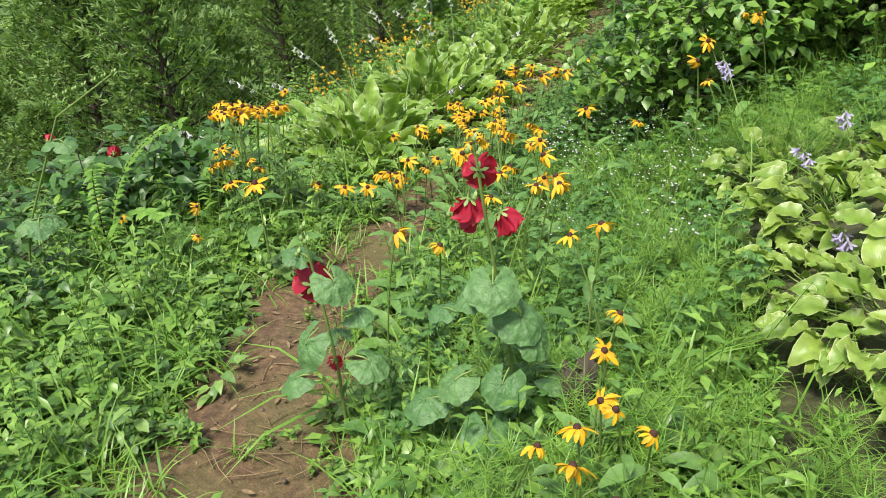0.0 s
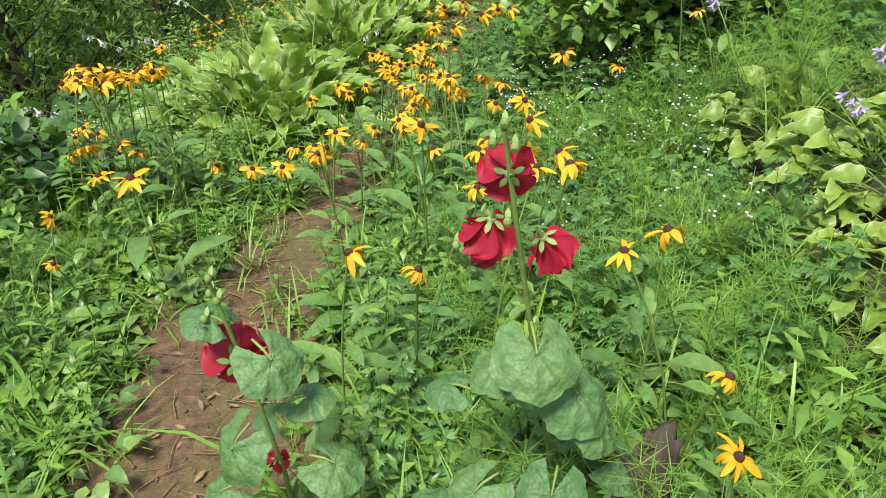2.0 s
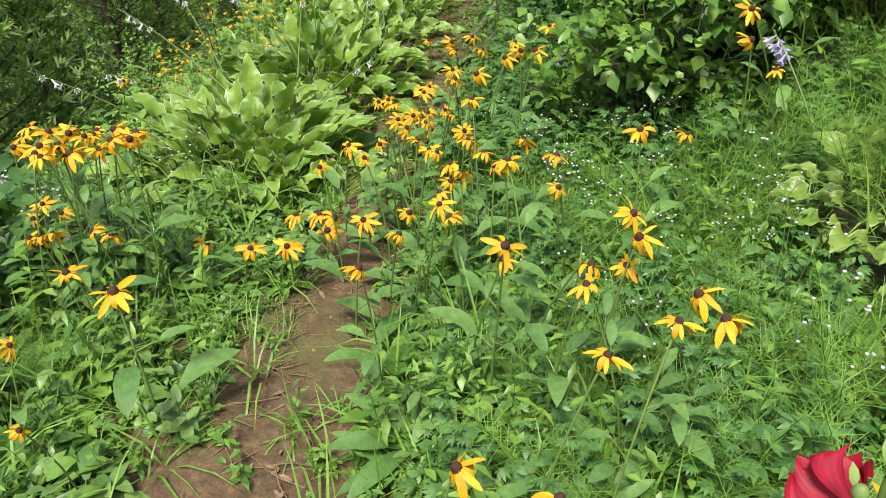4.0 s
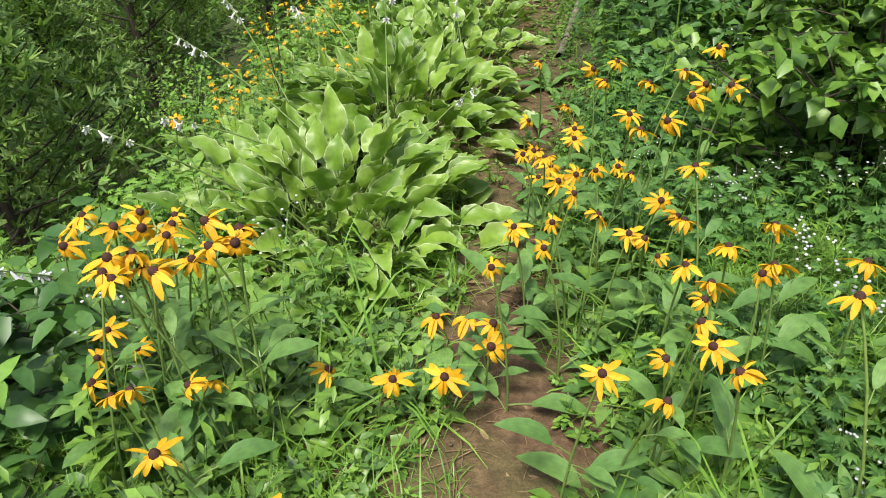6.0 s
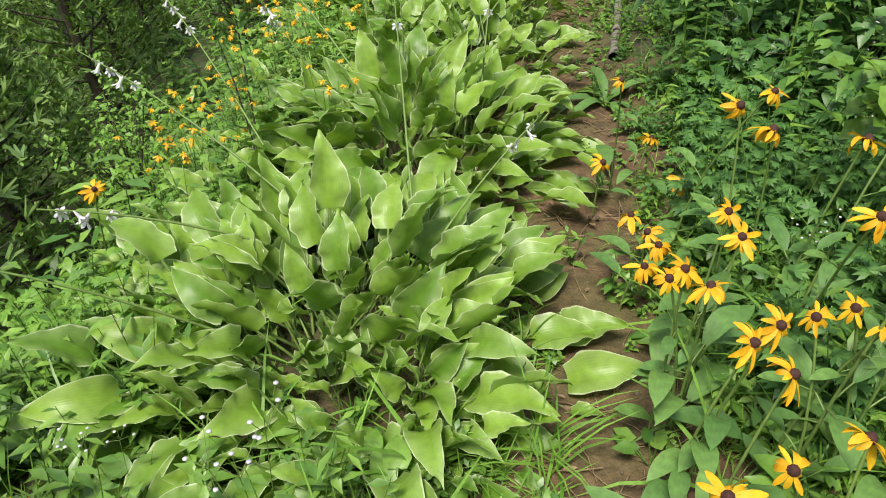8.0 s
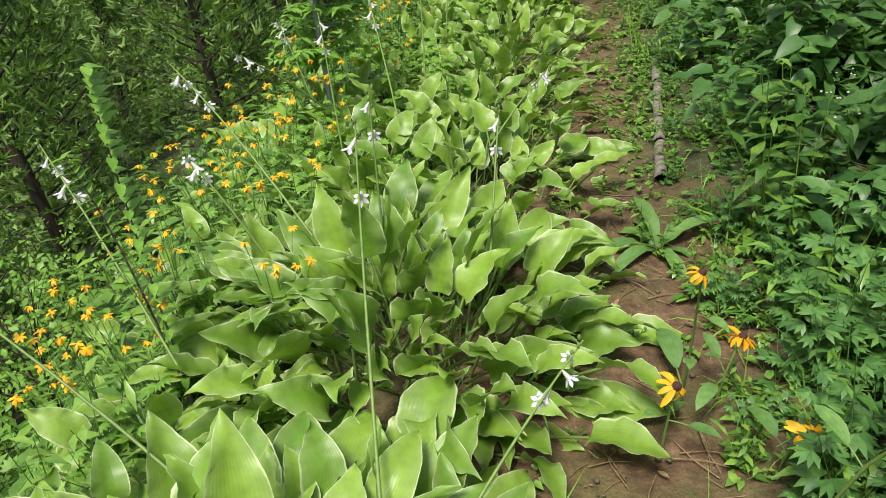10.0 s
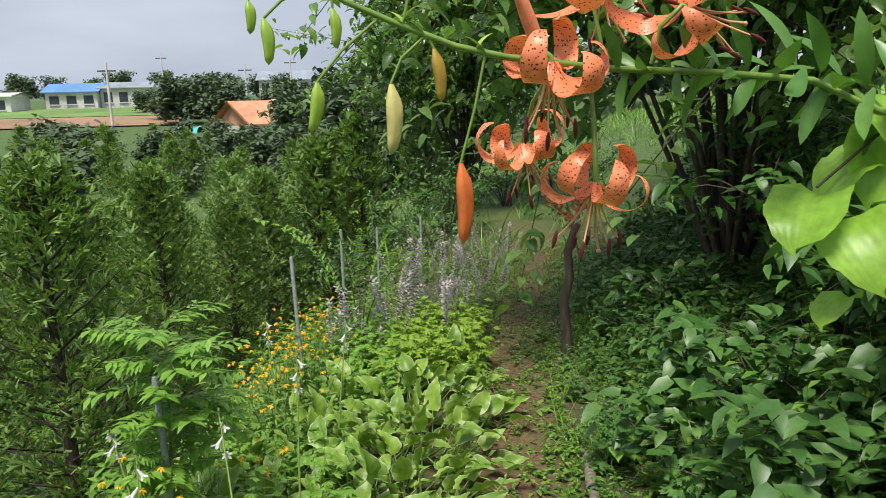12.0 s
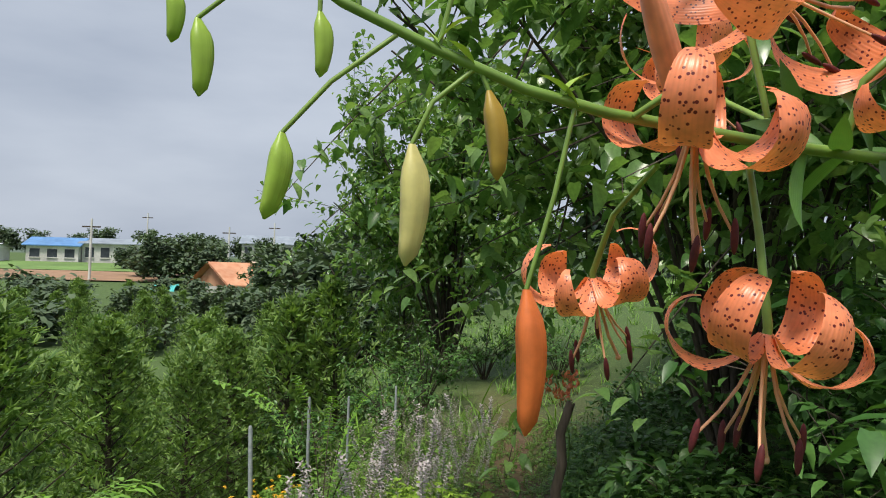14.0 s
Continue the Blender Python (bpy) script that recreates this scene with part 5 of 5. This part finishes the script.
def closed_tepal():
    """A tepal that has not rolled back: a long folded boat seen from its plain back."""
    s = Shape()
    rows, uvs = [], []
    for i in range(13):
        k = i / 12
        r = 0.0125 * (0.35 + 0.65 * math.sin(math.pi * min(1, 0.12 + 0.8 * k))) * (1 if k < 0.85 else max(0.06, (1 - k) / 0.15) ** 0.6)
        rows.append([(r * math.cos(a), 0.004 + 0.036 * k + 0.7 * r * math.sin(a), 0.084 * k) for a in (6.283 * j / 14 for j in range(14))])
        uvs.append([(math.sin(6.283 * j / 14), k) for j in range(14)])
    s.grid(rows, uvs, 0, True)
    return s.mesh("closed_tepal", SALMON)


UPRIGHT = closed_tepal()


def stamen(bend):
    s = Shape()
    pts = [(0, 0.003 + bend * k * k * 0.03, -0.072 * k) for k in (0, 0.25, 0.5, 0.75, 1)]
    s.tube(pts, 0.0016, 0.0010, 5)
    e = Vector(pts[-1])
    s.tube([e + Vector((0, -0.001, 0.008)), e + Vector((0, 0.001, 0.0)), e + Vector((0, 0.0, -0.008))], 0.0008, 0.0008, 6, 1)
    s.ball(e, 0.0026, 0.0115, 6, 7, 1)
    return s.mesh("stamen", FILAMENT, ANTHER)


STAMENS = [stamen(0.7), stamen(1.0), stamen(1.3)]


def lily_flower(plant, at, pedicel, size=1.0, open_=(0, 1, 2), spin=0.0, raised=-1):
    """A nodding lily: its mouth faces -z of the pose; six recurved spotted tepals, six stamens and a style."""
    s = Shape()
    inv = at.inverted()
    pts = [inv @ Vector(p) for p in pedicel] + [Vector((0, 0, 0.004)), Vector((0, 0, -0.004))]
    s.tube(pts, 0.0024, 0.0034, 6)
    core = part("flower", s.mesh("flower", LILY_STEM), plant, at @ Matrix.Scale(size, 4), "orange recurved lily flower with dark spots")
    for i in range(6):
        part("tepal", UPRIGHT if i == raised else TEPALS[open_[i % len(open_)]], core, turn(0, 0, spin + i * 1.0472) @ Matrix.Translation((0, 0.004, 0)) @ turn(random.uniform(-0.15, 0.15), random.uniform(-0.2, 0.2)) @ Matrix.Scale(random.uniform(0.93, 1.07), 4))
        part("stamen", STAMENS[i % 3], core, turn(0, 0, spin + 0.5 + i * 1.0472 + random.uniform(-0.2, 0.2)) @ turn(random.uniform(-0.1, 0.15)))
    t = Shape()
    t.tube([(0, 0, 0), (0.004, 0, -0.03), (0.01, 0.004, -0.06), (0.018, 0.006, -0.082)], 0.0014, 0.0018, 5)
    t.ball((0.018, 0.006, -0.083), 0.003, 0.003, 4, 6)
    part("style", t.mesh("style", FILAMENT), core)


def lily_bud(plant, a, b, c, d, mat, thick):
    """A pedicel from the stem (a, b, c) and a three-ribbed bud that hangs from c to d."""
    a, b, c, d = (Vector(p) for p in (a, b, c, d))
    s = Shape()
    s.tube([a, a.lerp(b, 0.5), b, b.lerp(c, 0.6), c], 0.0015, 0.0014, 6, 1)
    axis = (d - c)
    z = axis.normalized()
    x = z.cross(Vector((0, 1, 0.1))).normalized()
    y = z.cross(x)
    rows, uvs = [], []
    for i in range(11):
        k = i / 10
        r = 0.86 * thick * (0.45 + 0.55 * math.sin(math.pi * min(1, 0.1 + 0.85 * k ** 0.8))) * min(1, 0.4 + 2.6 * k) * (1 if k < 0.9 else (1.02 - k) / 0.12)
        bow = x * thick * 0.3 * math.sin(3.14 * k)
        rows.append([c + axis * k + bow + r * (1 + 0.16 * math.cos(3 * t) - 0.05 * math.cos(6 * t)) * (math.cos(t) * x + math.sin(t) * y) for t in (6.283 * j / 14 for j in range(14))])
        uvs.append([(math.sin(3 * 6.283 * j / 14), k) for j in range(14)])
    s.grid(rows, uvs, 0, True)
    part("bud", s.mesh("bud", mat, LILY_STEM), plant)


def tiger_lily():
    plant = thing("tiger_lily", "leaning tiger lily with orange spotted flowers and hanging buds", "lily")
    stem = [(-0.148, 1.842), (-0.132, 1.816), (-0.117, 1.798), (-0.102, 1.784), (-0.082, 1.758), (-0.050, 1.736), (-0.013, 1.711), (0.038, 1.689), (0.090, 1.669), (0.139, 1.658), (0.241, 1.645), (0.351, 1.640), (0.47, 1.63), (0.62, 1.57), (0.8, 1.38), (0.95, 1.0), (1.02, 0.2)]
    s = Shape()
    s.tube([(x, 8.1 + 0.12 * max(0, x - 0.25), z) for x, z in stem], 0.0020, 0.0044, 8)
    part("stem", s.mesh("stem", LILY_STEM), plant)
    for mat, thick, pts in ((BUD_CREAM, 0.0095, (0.060, 1.678, 0.038, 1.659, 0.027, 1.635, 0.025, 1.568)), (BUD_ORANGE, 0.0098, (0.119, 1.661, 0.108, 1.610, 0.093, 1.557, 0.094, 1.476)),
                            (BUD_GREEN, 0.0078, (0.017, 1.695, -0.018, 1.667, -0.043, 1.638, -0.051, 1.591)), (BUD_GREEN, 0.006, (-0.025, 1.718, -0.025, 1.711, -0.025, 1.705, -0.024, 1.669)),
                            (BUD_OCHRE, 0.0072, (0.064, 1.679, 0.066, 1.674, 0.069, 1.667, 0.075, 1.617)), (BUD_OCHRE, 0.0085, (0.040, 1.689, 0.055, 1.752, 0.073, 1.764, 0.114, 1.723)),
                            (BUD_GREEN, 0.009, (-0.004, 1.709, -0.005, 1.747, 0.000, 1.770, 0.006, 1.724)), (BUD_GREEN, 0.0065, (-0.052, 1.740, -0.035, 1.779, -0.024, 1.784, -0.009, 1.749)),
                            (BUD_GREEN, 0.0055, (-0.066, 1.746, -0.091, 1.735, -0.102, 1.713, -0.102, 1.683)), (BUD_GREEN, 0.0068, (-0.038, 1.726, -0.071, 1.713, -0.089, 1.697, -0.087, 1.655)),
                            (BUD_GREEN, 0.0052, (-0.102, 1.784, -0.122, 1.783, -0.137, 1.771, -0.158, 1.756)), (BUD_GREEN, 0.006, (-0.100, 1.782, -0.104, 1.784, -0.107, 1.779, -0.111, 1.753)),
                            (BUD_GREEN, 0.0042, (-0.132, 1.816, -0.131, 1.822, -0.130, 1.820, -0.125, 1.803)), (BUD_GREEN, 0.0042, (-0.142, 1.833, -0.146, 1.838, -0.148, 1.836, -0.143, 1.820)),
                            (BUD_GREEN, 0.005, (-0.092, 1.772, -0.092, 1.770, -0.092, 1.766, -0.093, 1.746))):
        lily_bud(plant, *[(pts[2 * i], 8.1, pts[2 * i + 1]) for i in range(4)], mat, thick)
    F = Matrix.Translation
    eye = (-0.006, 7.548, 1.645)
    plant.matrix_basis = F(eye) @ Matrix.Scale(1.10, 4) @ F((0.006, -7.548, -1.645))
    lily_flower(plant, F((0.176, 8.07, 1.652)) @ turn(0.3, 0.0), [(0.15, 8.1, 1.657), (0.165, 8.085, 1.668)], 0.9, (0, 0, 2), 0.52, 1)
    lily_flower(plant, F((0.224, 8.08, 1.536)) @ turn(0.12, 0.1), [(0.222, 8.1, 1.647), (0.224, 8.09, 1.6)], 0.87, (2, 0, 2), 0.1)
    lily_flower(plant, F((0.193, 8.28, 1.565)) @ turn(0.2, -0.2), [(0.2, 8.16, 1.65), (0.2, 8.25, 1.62)], 0.9, (0, 2, 1), 0.3)
    lily_flower(plant, F((0.236, 8.1, 1.738)) @ turn(0.25, -1.35), [(0.235, 8.1, 1.646), (0.22, 8.1, 1.71)], 0.84, (3, 3, 4), 0.2)
    lily_flower(plant, F((0.308, 8.08, 1.70)) @ turn(0.2, -1.15), [(0.28, 8.1, 1.642), (0.285, 8.09, 1.68)], 0.88, (4, 0, 1), 0.6)
    lily_flower(plant, F((0.31, 8.35, 1.76)) @ turn(0.1, -0.3), [(0.33, 8.14, 1.64), (0.32, 8.3, 1.72)], 0.95, (1, 4), 0.2)
    for x, z, l, a in ((-0.004, 1.714, 0.02, 0.4), (0.04, 1.692, 0.026, 0.2), (0.042, 1.688, 0.024, 2.6), (0.11, 1.665, 0.026, 0.3), (0.12, 1.66, 0.03, 2.9), (-0.05, 1.738, 0.02, -0.8), (-0.035, 1.725, 0.022, 2.4), (-0.08, 1.757, 0.016, 1.0), (0.06, 1.68, 0.02, 3.3)):
        b = Shape()
        b.blade(turn(1.0), l, l * 0.42, lance, 5, 2, 0.3, 0.6)
        part("bract", b.mesh("bract", BUD_GREEN), plant, F((x, 8.098, z)) @ turn(0, 0, a - 1.57))
    leaf = []
    for l in (0.055, 0.07, 0.085):
        b = Shape()
        b.blade(Matrix.Identity(4), l, l * 0.23, lance, 7, 2, 0.3, 0.7)
        leaf.append(b.mesh("leaf", LILY_LEAF))
    rnd = random.Random(8)
    for i in range(64):
        x = 0.24 + 0.011 * i
        z = 1.645 - (0.0 if x < 0.45 else 0.5 * (x - 0.45) ** 1.3 + 2.0 * max(0, x - 0.6) ** 2)
        part("leaf", leaf[min(2, i // 9)], plant, F((x, 8.1 + 0.12 * max(0, x - 0.25), z)) @ turn(i * 2.4, 0, 0) @ turn(0, 0, rnd.uniform(0.3, 0.8)) @ turn(0, rnd.uniform(-0.6, 0.6), 0))


tiger_lily()


def far_lily(x, y, tall, n):
    plant = thing("tiger_lily", "orange tiger lily standing farther along the path", "lily", at=Matrix.Translation((x, y, height(x, y))))
    s = Shape()
    s.tube([(0, 0, 0), (0.02, 0, tall * 0.5), (-0.1, 0, tall)], 0.006, 0.003, 6)
    for i in range(30):
        s.blade(Matrix.Translation((0.01, 0, tall * (0.1 + 0.025 * i))) @ turn(0, 0, i * 2.4) @ turn(0.4), 0.1, 0.018, lance, 4, 2, 0.3, 0.9)
    part("stem", s.mesh("stem", LILY_LEAF), plant)
    for i in range(n):
        a = i * 2.4
        p = Vector((-0.08 + 0.1 * math.cos(a), 0.1 * math.sin(a), tall - 0.05 - 0.05 * (i % 4)))
        lily_flower(plant, Matrix.Translation(p) @ turn(0.3 * math.cos(a), 0.3 * math.sin(a)), [(-0.09, 0, tall - 0.04)], 1.0, (0, 1, 2), i)


far_lily(1.5, 12.6, 0.95, 7)


def overhanging_leaves():
    plant = thing("overhanging_vine", "bright lime-green heart-shaped leaves on an overhanging vine", "vine")
    s = Shape()
    s.tube([(1.15, 8.5, 1.2), (0.9, 8.3, 1.6), (0.7, 8.22, 1.62), (0.55, 8.21, 1.5)], 0.004, 0.002, 6)
    part("stem", s.mesh("stem", BARK), plant)
    shapes = []
    for l in (0.115, 0.09, 0.07):
        b = Shape()
        b.blade(turn(0.2), l, l * 0.95, heart, 9, 6, 0.3, 1.3, 0.05)
        shapes.append(b.mesh("leaf", LIME_VINE))
    for x, y, z, a, k in VINE_LEAVES:
        part("leaf", shapes[k], plant, Matrix.Translation((x, y, z)) @ turn(0, 0, a) @ turn(random.uniform(-0.6, 0.0), random.uniform(-0.4, 0.4)))


VINE_LEAVES = [(0.56, 8.22, 1.49, 2.3, 0), (0.58, 8.2, 1.46, 2.9, 0), (0.63, 8.22, 1.53, 1.6, 1), (0.66, 8.24, 1.56, 2.6, 0), (0.6, 8.2, 1.36, 1.9, 2), (0.68, 8.22, 1.40, 2.6, 1), (0.62, 8.23, 1.61, 3.2, 1),
               (0.71, 8.25, 1.63, 2.4, 0), (0.74, 8.24, 1.5, 3.0, 1), (0.8, 8.27, 1.6, 2.2, 0), (0.7, 8.2, 1.45, 3.4, 1), (0.76, 8.25, 1.57, 1.2, 2)]
LIME_VINE = leafy("lime_vine_leaf", (0.22, 0.42, 0.04), (0.28, 0.48, 0.06), rough=0.4, glow=0.35, veins=0.1, vein_scale=8)
overhanging_leaves()

# ---- the valley: trees, field, village ----
# greyed, bluish leaf green: the haze of distance is mixed into the colour
FAR_LEAF = leafy("distant_foliage", (0.055, 0.095, 0.055), (0.105, 0.155, 0.08), rough=0.7, glow=0.2, grain=1.0)
far_tree = shrub("distant_tree", "round-crowned deciduous tree in the valley", 8.0, 3.6, 0.75, 0.5, 2200, FAR_LEAF, 31, ovate, 0.12, 24, 0.12, "tree", (2, 1))
spots = [(-19.5, 85), (-15.2, 86), (-23, 92), (-12, 95), (-17, 100), (-8, 90), (-4, 60), (-1.5, 52), (1.5, 48), (-6, 66), (3.5, 40), (6, 46), (-3, 78), (2, 62), (8, 55), (12, 50), (11, 38), (0.5, 36),
         (-30, 108), (-56, 118), (-52, 100), (-62, 108), (-26, 130), (-14, 128), (-48, 150), (-38, 155), (-60, 160), (-28, 160), (-18, 150), (-70, 150), (-80, 140), (-8, 140), (0, 120), (14, 70), (20, 60), (16, 44)]
planted(far_tree, spots, 0.62, 0.95, 9)
far_rnd = random.Random(77)
BUSHES = [(far_rnd.uniform(-55, -9), far_rnd.uniform(38, 73), far_rnd.uniform(0.18, 0.36)) for k in range(44)] + [(-95 + 6.5 * k + far_rnd.uniform(-2, 2), far_rnd.uniform(160, 185), far_rnd.uniform(0.9, 1.25)) for k in range(15)]
far_bush = shrub("distant_bush", "rounded green bush on the valley floor", 2.4, 1.6, 0.5, 0.34, 420, FAR_LEAF, 33, ovate, 0.1, 9, 0.05, "bush", (2, 1))
planted(far_bush, [(x, y) for x, y, k in BUSHES if k < 0.5], 0.6, 1.2, 12)
for tx, ty, tk in (*[b for b in BUSHES if b[2] > 0.5], (-1.2, 58, 1.15), (1.2, 50, 1.1), (3.2, 44, 1.0), (0.4, 66, 1.3), (5.0, 60, 1.3), (-16, 90, 1.0), (-20.5, 94, 1.0), (-5.5, 44, 0.55), (-3.2, 40, 0.6), (-1.4, 38, 0.7), (-7.5, 48, 0.5), (-9.5, 45, 0.42), (-12.5, 50, 0.45), (-2.5, 47, 0.85), (-4.2, 52, 0.8), (0.8, 34, 0.62)):
    copy_thing(far_tree, stand(tx, ty, tx, tk))
PLASTER = plain("pale_plaster", (0.55, 0.54, 0.52), (0.68, 0.67, 0.64), 3, 0.85, 0.1)
BLUE_ROOF = plain("blue_sheet_roof", (0.08, 0.20, 0.44), (0.12, 0.27, 0.52), 2, 0.5, 0.1)
GREY_ROOF = plain("grey_blue_roof", (0.20, 0.24, 0.30), (0.28, 0.32, 0.38), 2, 0.6, 0.1)
CLAY_ROOF = plain("faded_orange_roof", (0.52, 0.21, 0.11), (0.66, 0.36, 0.22), 1.5, 0.8, 0.1)
DULL_ROOF = plain("dull_tan_roof", (0.42, 0.33, 0.26), (0.52, 0.42, 0.34), 1.5, 0.8, 0.1)
TARP = plain("turquoise_tarpaulin", (0.05, 0.42, 0.42), (0.10, 0.52, 0.52), 2, 0.5, 0.1)
SHEET = plain("white_plastic_sheet", (0.66, 0.68, 0.68), (0.78, 0.8, 0.8), 2, 0.4, 0.1)
PANE = plain("dark_window_glass", (0.03, 0.04, 0.05), (0.06, 0.07, 0.08), 2, 0.15, 0.0)
FIELD = plain("brown_field_soil", (0.24, 0.14, 0.08), (0.34, 0.21, 0.13), 0.8, 0.9, 0.3)
GREEN_FIELD = plain("green_field", (0.10, 0.19, 0.04), (0.16, 0.26, 0.07), 0.8, 0.9, 0.3)


def box(x0, x1, y0, y1, z0, z1, mat, name):
    s = Shape()
    p = [(x0, y0), (x1, y0), (x1, y1), (x0, y1)]
    s.grid([[(x, y, z0) for x, y in p], [(x, y, z1) for x, y in p]], [[(0, 0)] * 4] * 2, 0, True)
    b = len(s.v)
    s.v += [(x, y, z1) for x, y in p] + [(x, y, z0) for x, y in reversed(p)]
    s.uv += [(0, 0)] * 8
    s.f += [(b, b + 1, b + 2, b + 3), (b + 4, b + 5, b + 6, b + 7)]
    s.m += [0, 0]
    me = s.mesh(name, mat)
    me.polygons.foreach_set("use_smooth", [False] * len(me.polygons))
    return me


def gable(w, d, z, rise, mat, over=0.5):
    s = Shape()
    x, y = w / 2 + over, d / 2 + over
    t = 0.15
    for sg in (-1, 1):
        s.grid([[(-x, sg * y, z), (x, sg * y, z)], [(-x, 0, z + rise), (x, 0, z + rise)], [(-x, 0, z + rise + t), (x, 0, z + rise + t)], [(-x, sg * y, z + t), (x, sg * y, z + t)], [(-x, sg * y, z), (x, sg * y, z)]], [[(0, 0)] * 2] * 5)
    for sx in (-1, 1):
        b = len(s.v)
        s.v += [(sx * (x - over), -y + over, z), (sx * (x - over), y - over, z), (sx * (x - over), 0.01, z + rise), (sx * (x - over), -0.01, z + rise)]
        s.uv += [(0, 0)] * 4
        s.f.append((b, b + 1, b + 2, b + 3))
        s.m.append(0)
    me = s.mesh("roof", mat)
    me.polygons.foreach_set("use_smooth", [False] * len(me.polygons))
    return me


def house(x, y, w, d, wall, rise, roof, label, turn_z=0.0, windows=4, base=None, name="village_house"):
    z = height(x, y) if base is None else base
    h = thing(name, label, "house", "village buildings", Matrix.Translation((x, y, z)) @ turn(0, 0, turn_z))
    part("wall", box(-w / 2, w / 2, -d / 2, d / 2, -1.5, wall, PLASTER, "wall"), h)
    part("roof", gable(w, d, wall, rise, roof), h)
    for i in range(windows):
        cx = -w / 2 + w * (i + 0.5) / windows
        win = part("window", box(cx - w / windows * 0.28, cx + w / windows * 0.28, -d / 2 - 0.06, -d / 2 + 0.05, wall * 0.3, wall * 0.82, PANE, "window"), h)
        part("sill", box(cx - w / windows * 0.31, cx + w / windows * 0.31, -d / 2 - 0.15, -d / 2 + 0.02, wall * 0.24, wall * 0.3, PLASTER, "sill"), win)
    return h


house(-45.0, 126, 7.5, 6, 2.4, 1.3, BLUE_ROOF, "white village house with a blue sheet roof", 0, 3, 1.9)
house(-36.6, 127, 9, 6, 2.9, 0.9, GREY_ROOF, "pale flat-fronted house with a grey-blue roof", 0, 4, 1.9)
house(-54.5, 120, 7, 6, 2.6, 0.5, SHEET, "low white shed at the field edge", 0, 2, 1.2)
house(-15, 142, 9, 7, 2.6, 1.6, GREY_ROOF, "far house with a grey-blue roof among trees", 0, 4, 3.4)
house(-9.4, 76, 7.5, 6, 0.9, 2.0, CLAY_ROOF, "old shed with a faded orange roof", 0.7, 1, -0.9, "farm_shed")
house(-5.4, 77.5, 7.0, 5.5, 1.0, 2.1, DULL_ROOF, "farm shed with a dull tan roof", 0.1, 1, -0.9, "farm_shed")


def draped(name, x0, x1, y, z, drop, mat, label):
    s = Shape()
    rows = [[(x0 + (x1 - x0) * i / 12, y + dy, z - dz + 0.12 * math.sin(i * 1.7 + dy)) for i in range(13)] for dy, dz in ((0, drop), (0.3, drop * 0.4), (1.0, 0.0), (2.2, -0.05), (3.0, drop * 0.6))]
    s.grid(rows, [[(0, 0)] * 13] * 5)
    tagged(new(name, s.mesh(name, mat)), label, "tarpaulin")


draped("tarpaulin", -5.2, -1.6, 73, -0.35, 0.7, TARP, "turquoise tarpaulin spread beside the shed")
draped("tarpaulin", -17.6, -15.6, 74, -0.1, 0.7, TARP, "turquoise tarpaulin over a heap by the shed")
draped("plastic_sheet", -40, -18.5, 77, -1.0, 0.8, SHEET, "long white plastic crop cover at the field edge")


def field(name, x0, x1, y0, y1, mat, label):
    s = Shape()
    rows = [[(x0 + (x1 - x0) * i / 10, y0 + (y1 - y0) * j / 8, height(x0 + (x1 - x0) * i / 10, y0 + (y1 - y0) * j / 8) + 0.15) for i in range(11)] for j in range(9)]
    s.grid(rows, [[(0, 0)] * 11] * 9)
    tagged(new(name, s.mesh(name, mat)), label, "field", kind="structure")


field("ground_field_brown", -75, -20, 84, 100, FIELD, "strip of bare brown field")
field("ground_field_green", -75, -20, 101, 122, GREEN_FIELD, "green field before the village")


def pole(x, y, z0, z1):
    s = Shape()
    s.tube([(0, 0, 0), (0, 0, (z1 - z0) * 0.6), (0.02, 0, z1 - z0)], 0.16, 0.10, 8)
    p = thing("utility_pole", "grey concrete utility pole with a crossarm", "pole", "utility poles", Matrix.Translation((x, y, z0)))
    part("shaft", s.mesh("shaft", PLASTER), p)
    part("crossarm", box(-0.9, 0.9, -0.06, 0.06, z1 - z0 - 0.9, z1 - z0 - 0.75, BARK, "crossarm"), p)


for px, py, pz0, pz1 in ((-26.5, 85, -1.6, 6.3), (-17, 110, 0.5, 7.3), (-12.5, 125, 1, 9.0), (-36, 140, 2, 11.0)):
    pole(px, py, pz0, pz1)
HILL = plain("wooded_hill", (0.05, 0.085, 0.06), (0.10, 0.14, 0.10), 0.12, 0.9, 0.5, 2.0)
s = Shape()
rows = []
for j in range(6):
    k = j / 5
    rows.append([(-700 + 1400 * i / 60, 330 + 160 * k, -4 + (15 + 9 * noise.noise((i * 0.16, 0, 0)) + 3 * noise.noise((i * 0.7, 5, 0)) + 1.2 * noise.noise((i * 2.1, 5, 0))) * math.sin(1.57 * k)) for i in range(61)])
s.grid(rows, [[(0, 0)] * 61] * 6)
tagged(new("backdrop_hills", s.mesh("backdrop_hills", HILL)), "low wooded hills on the horizon", "hills", kind="structure")
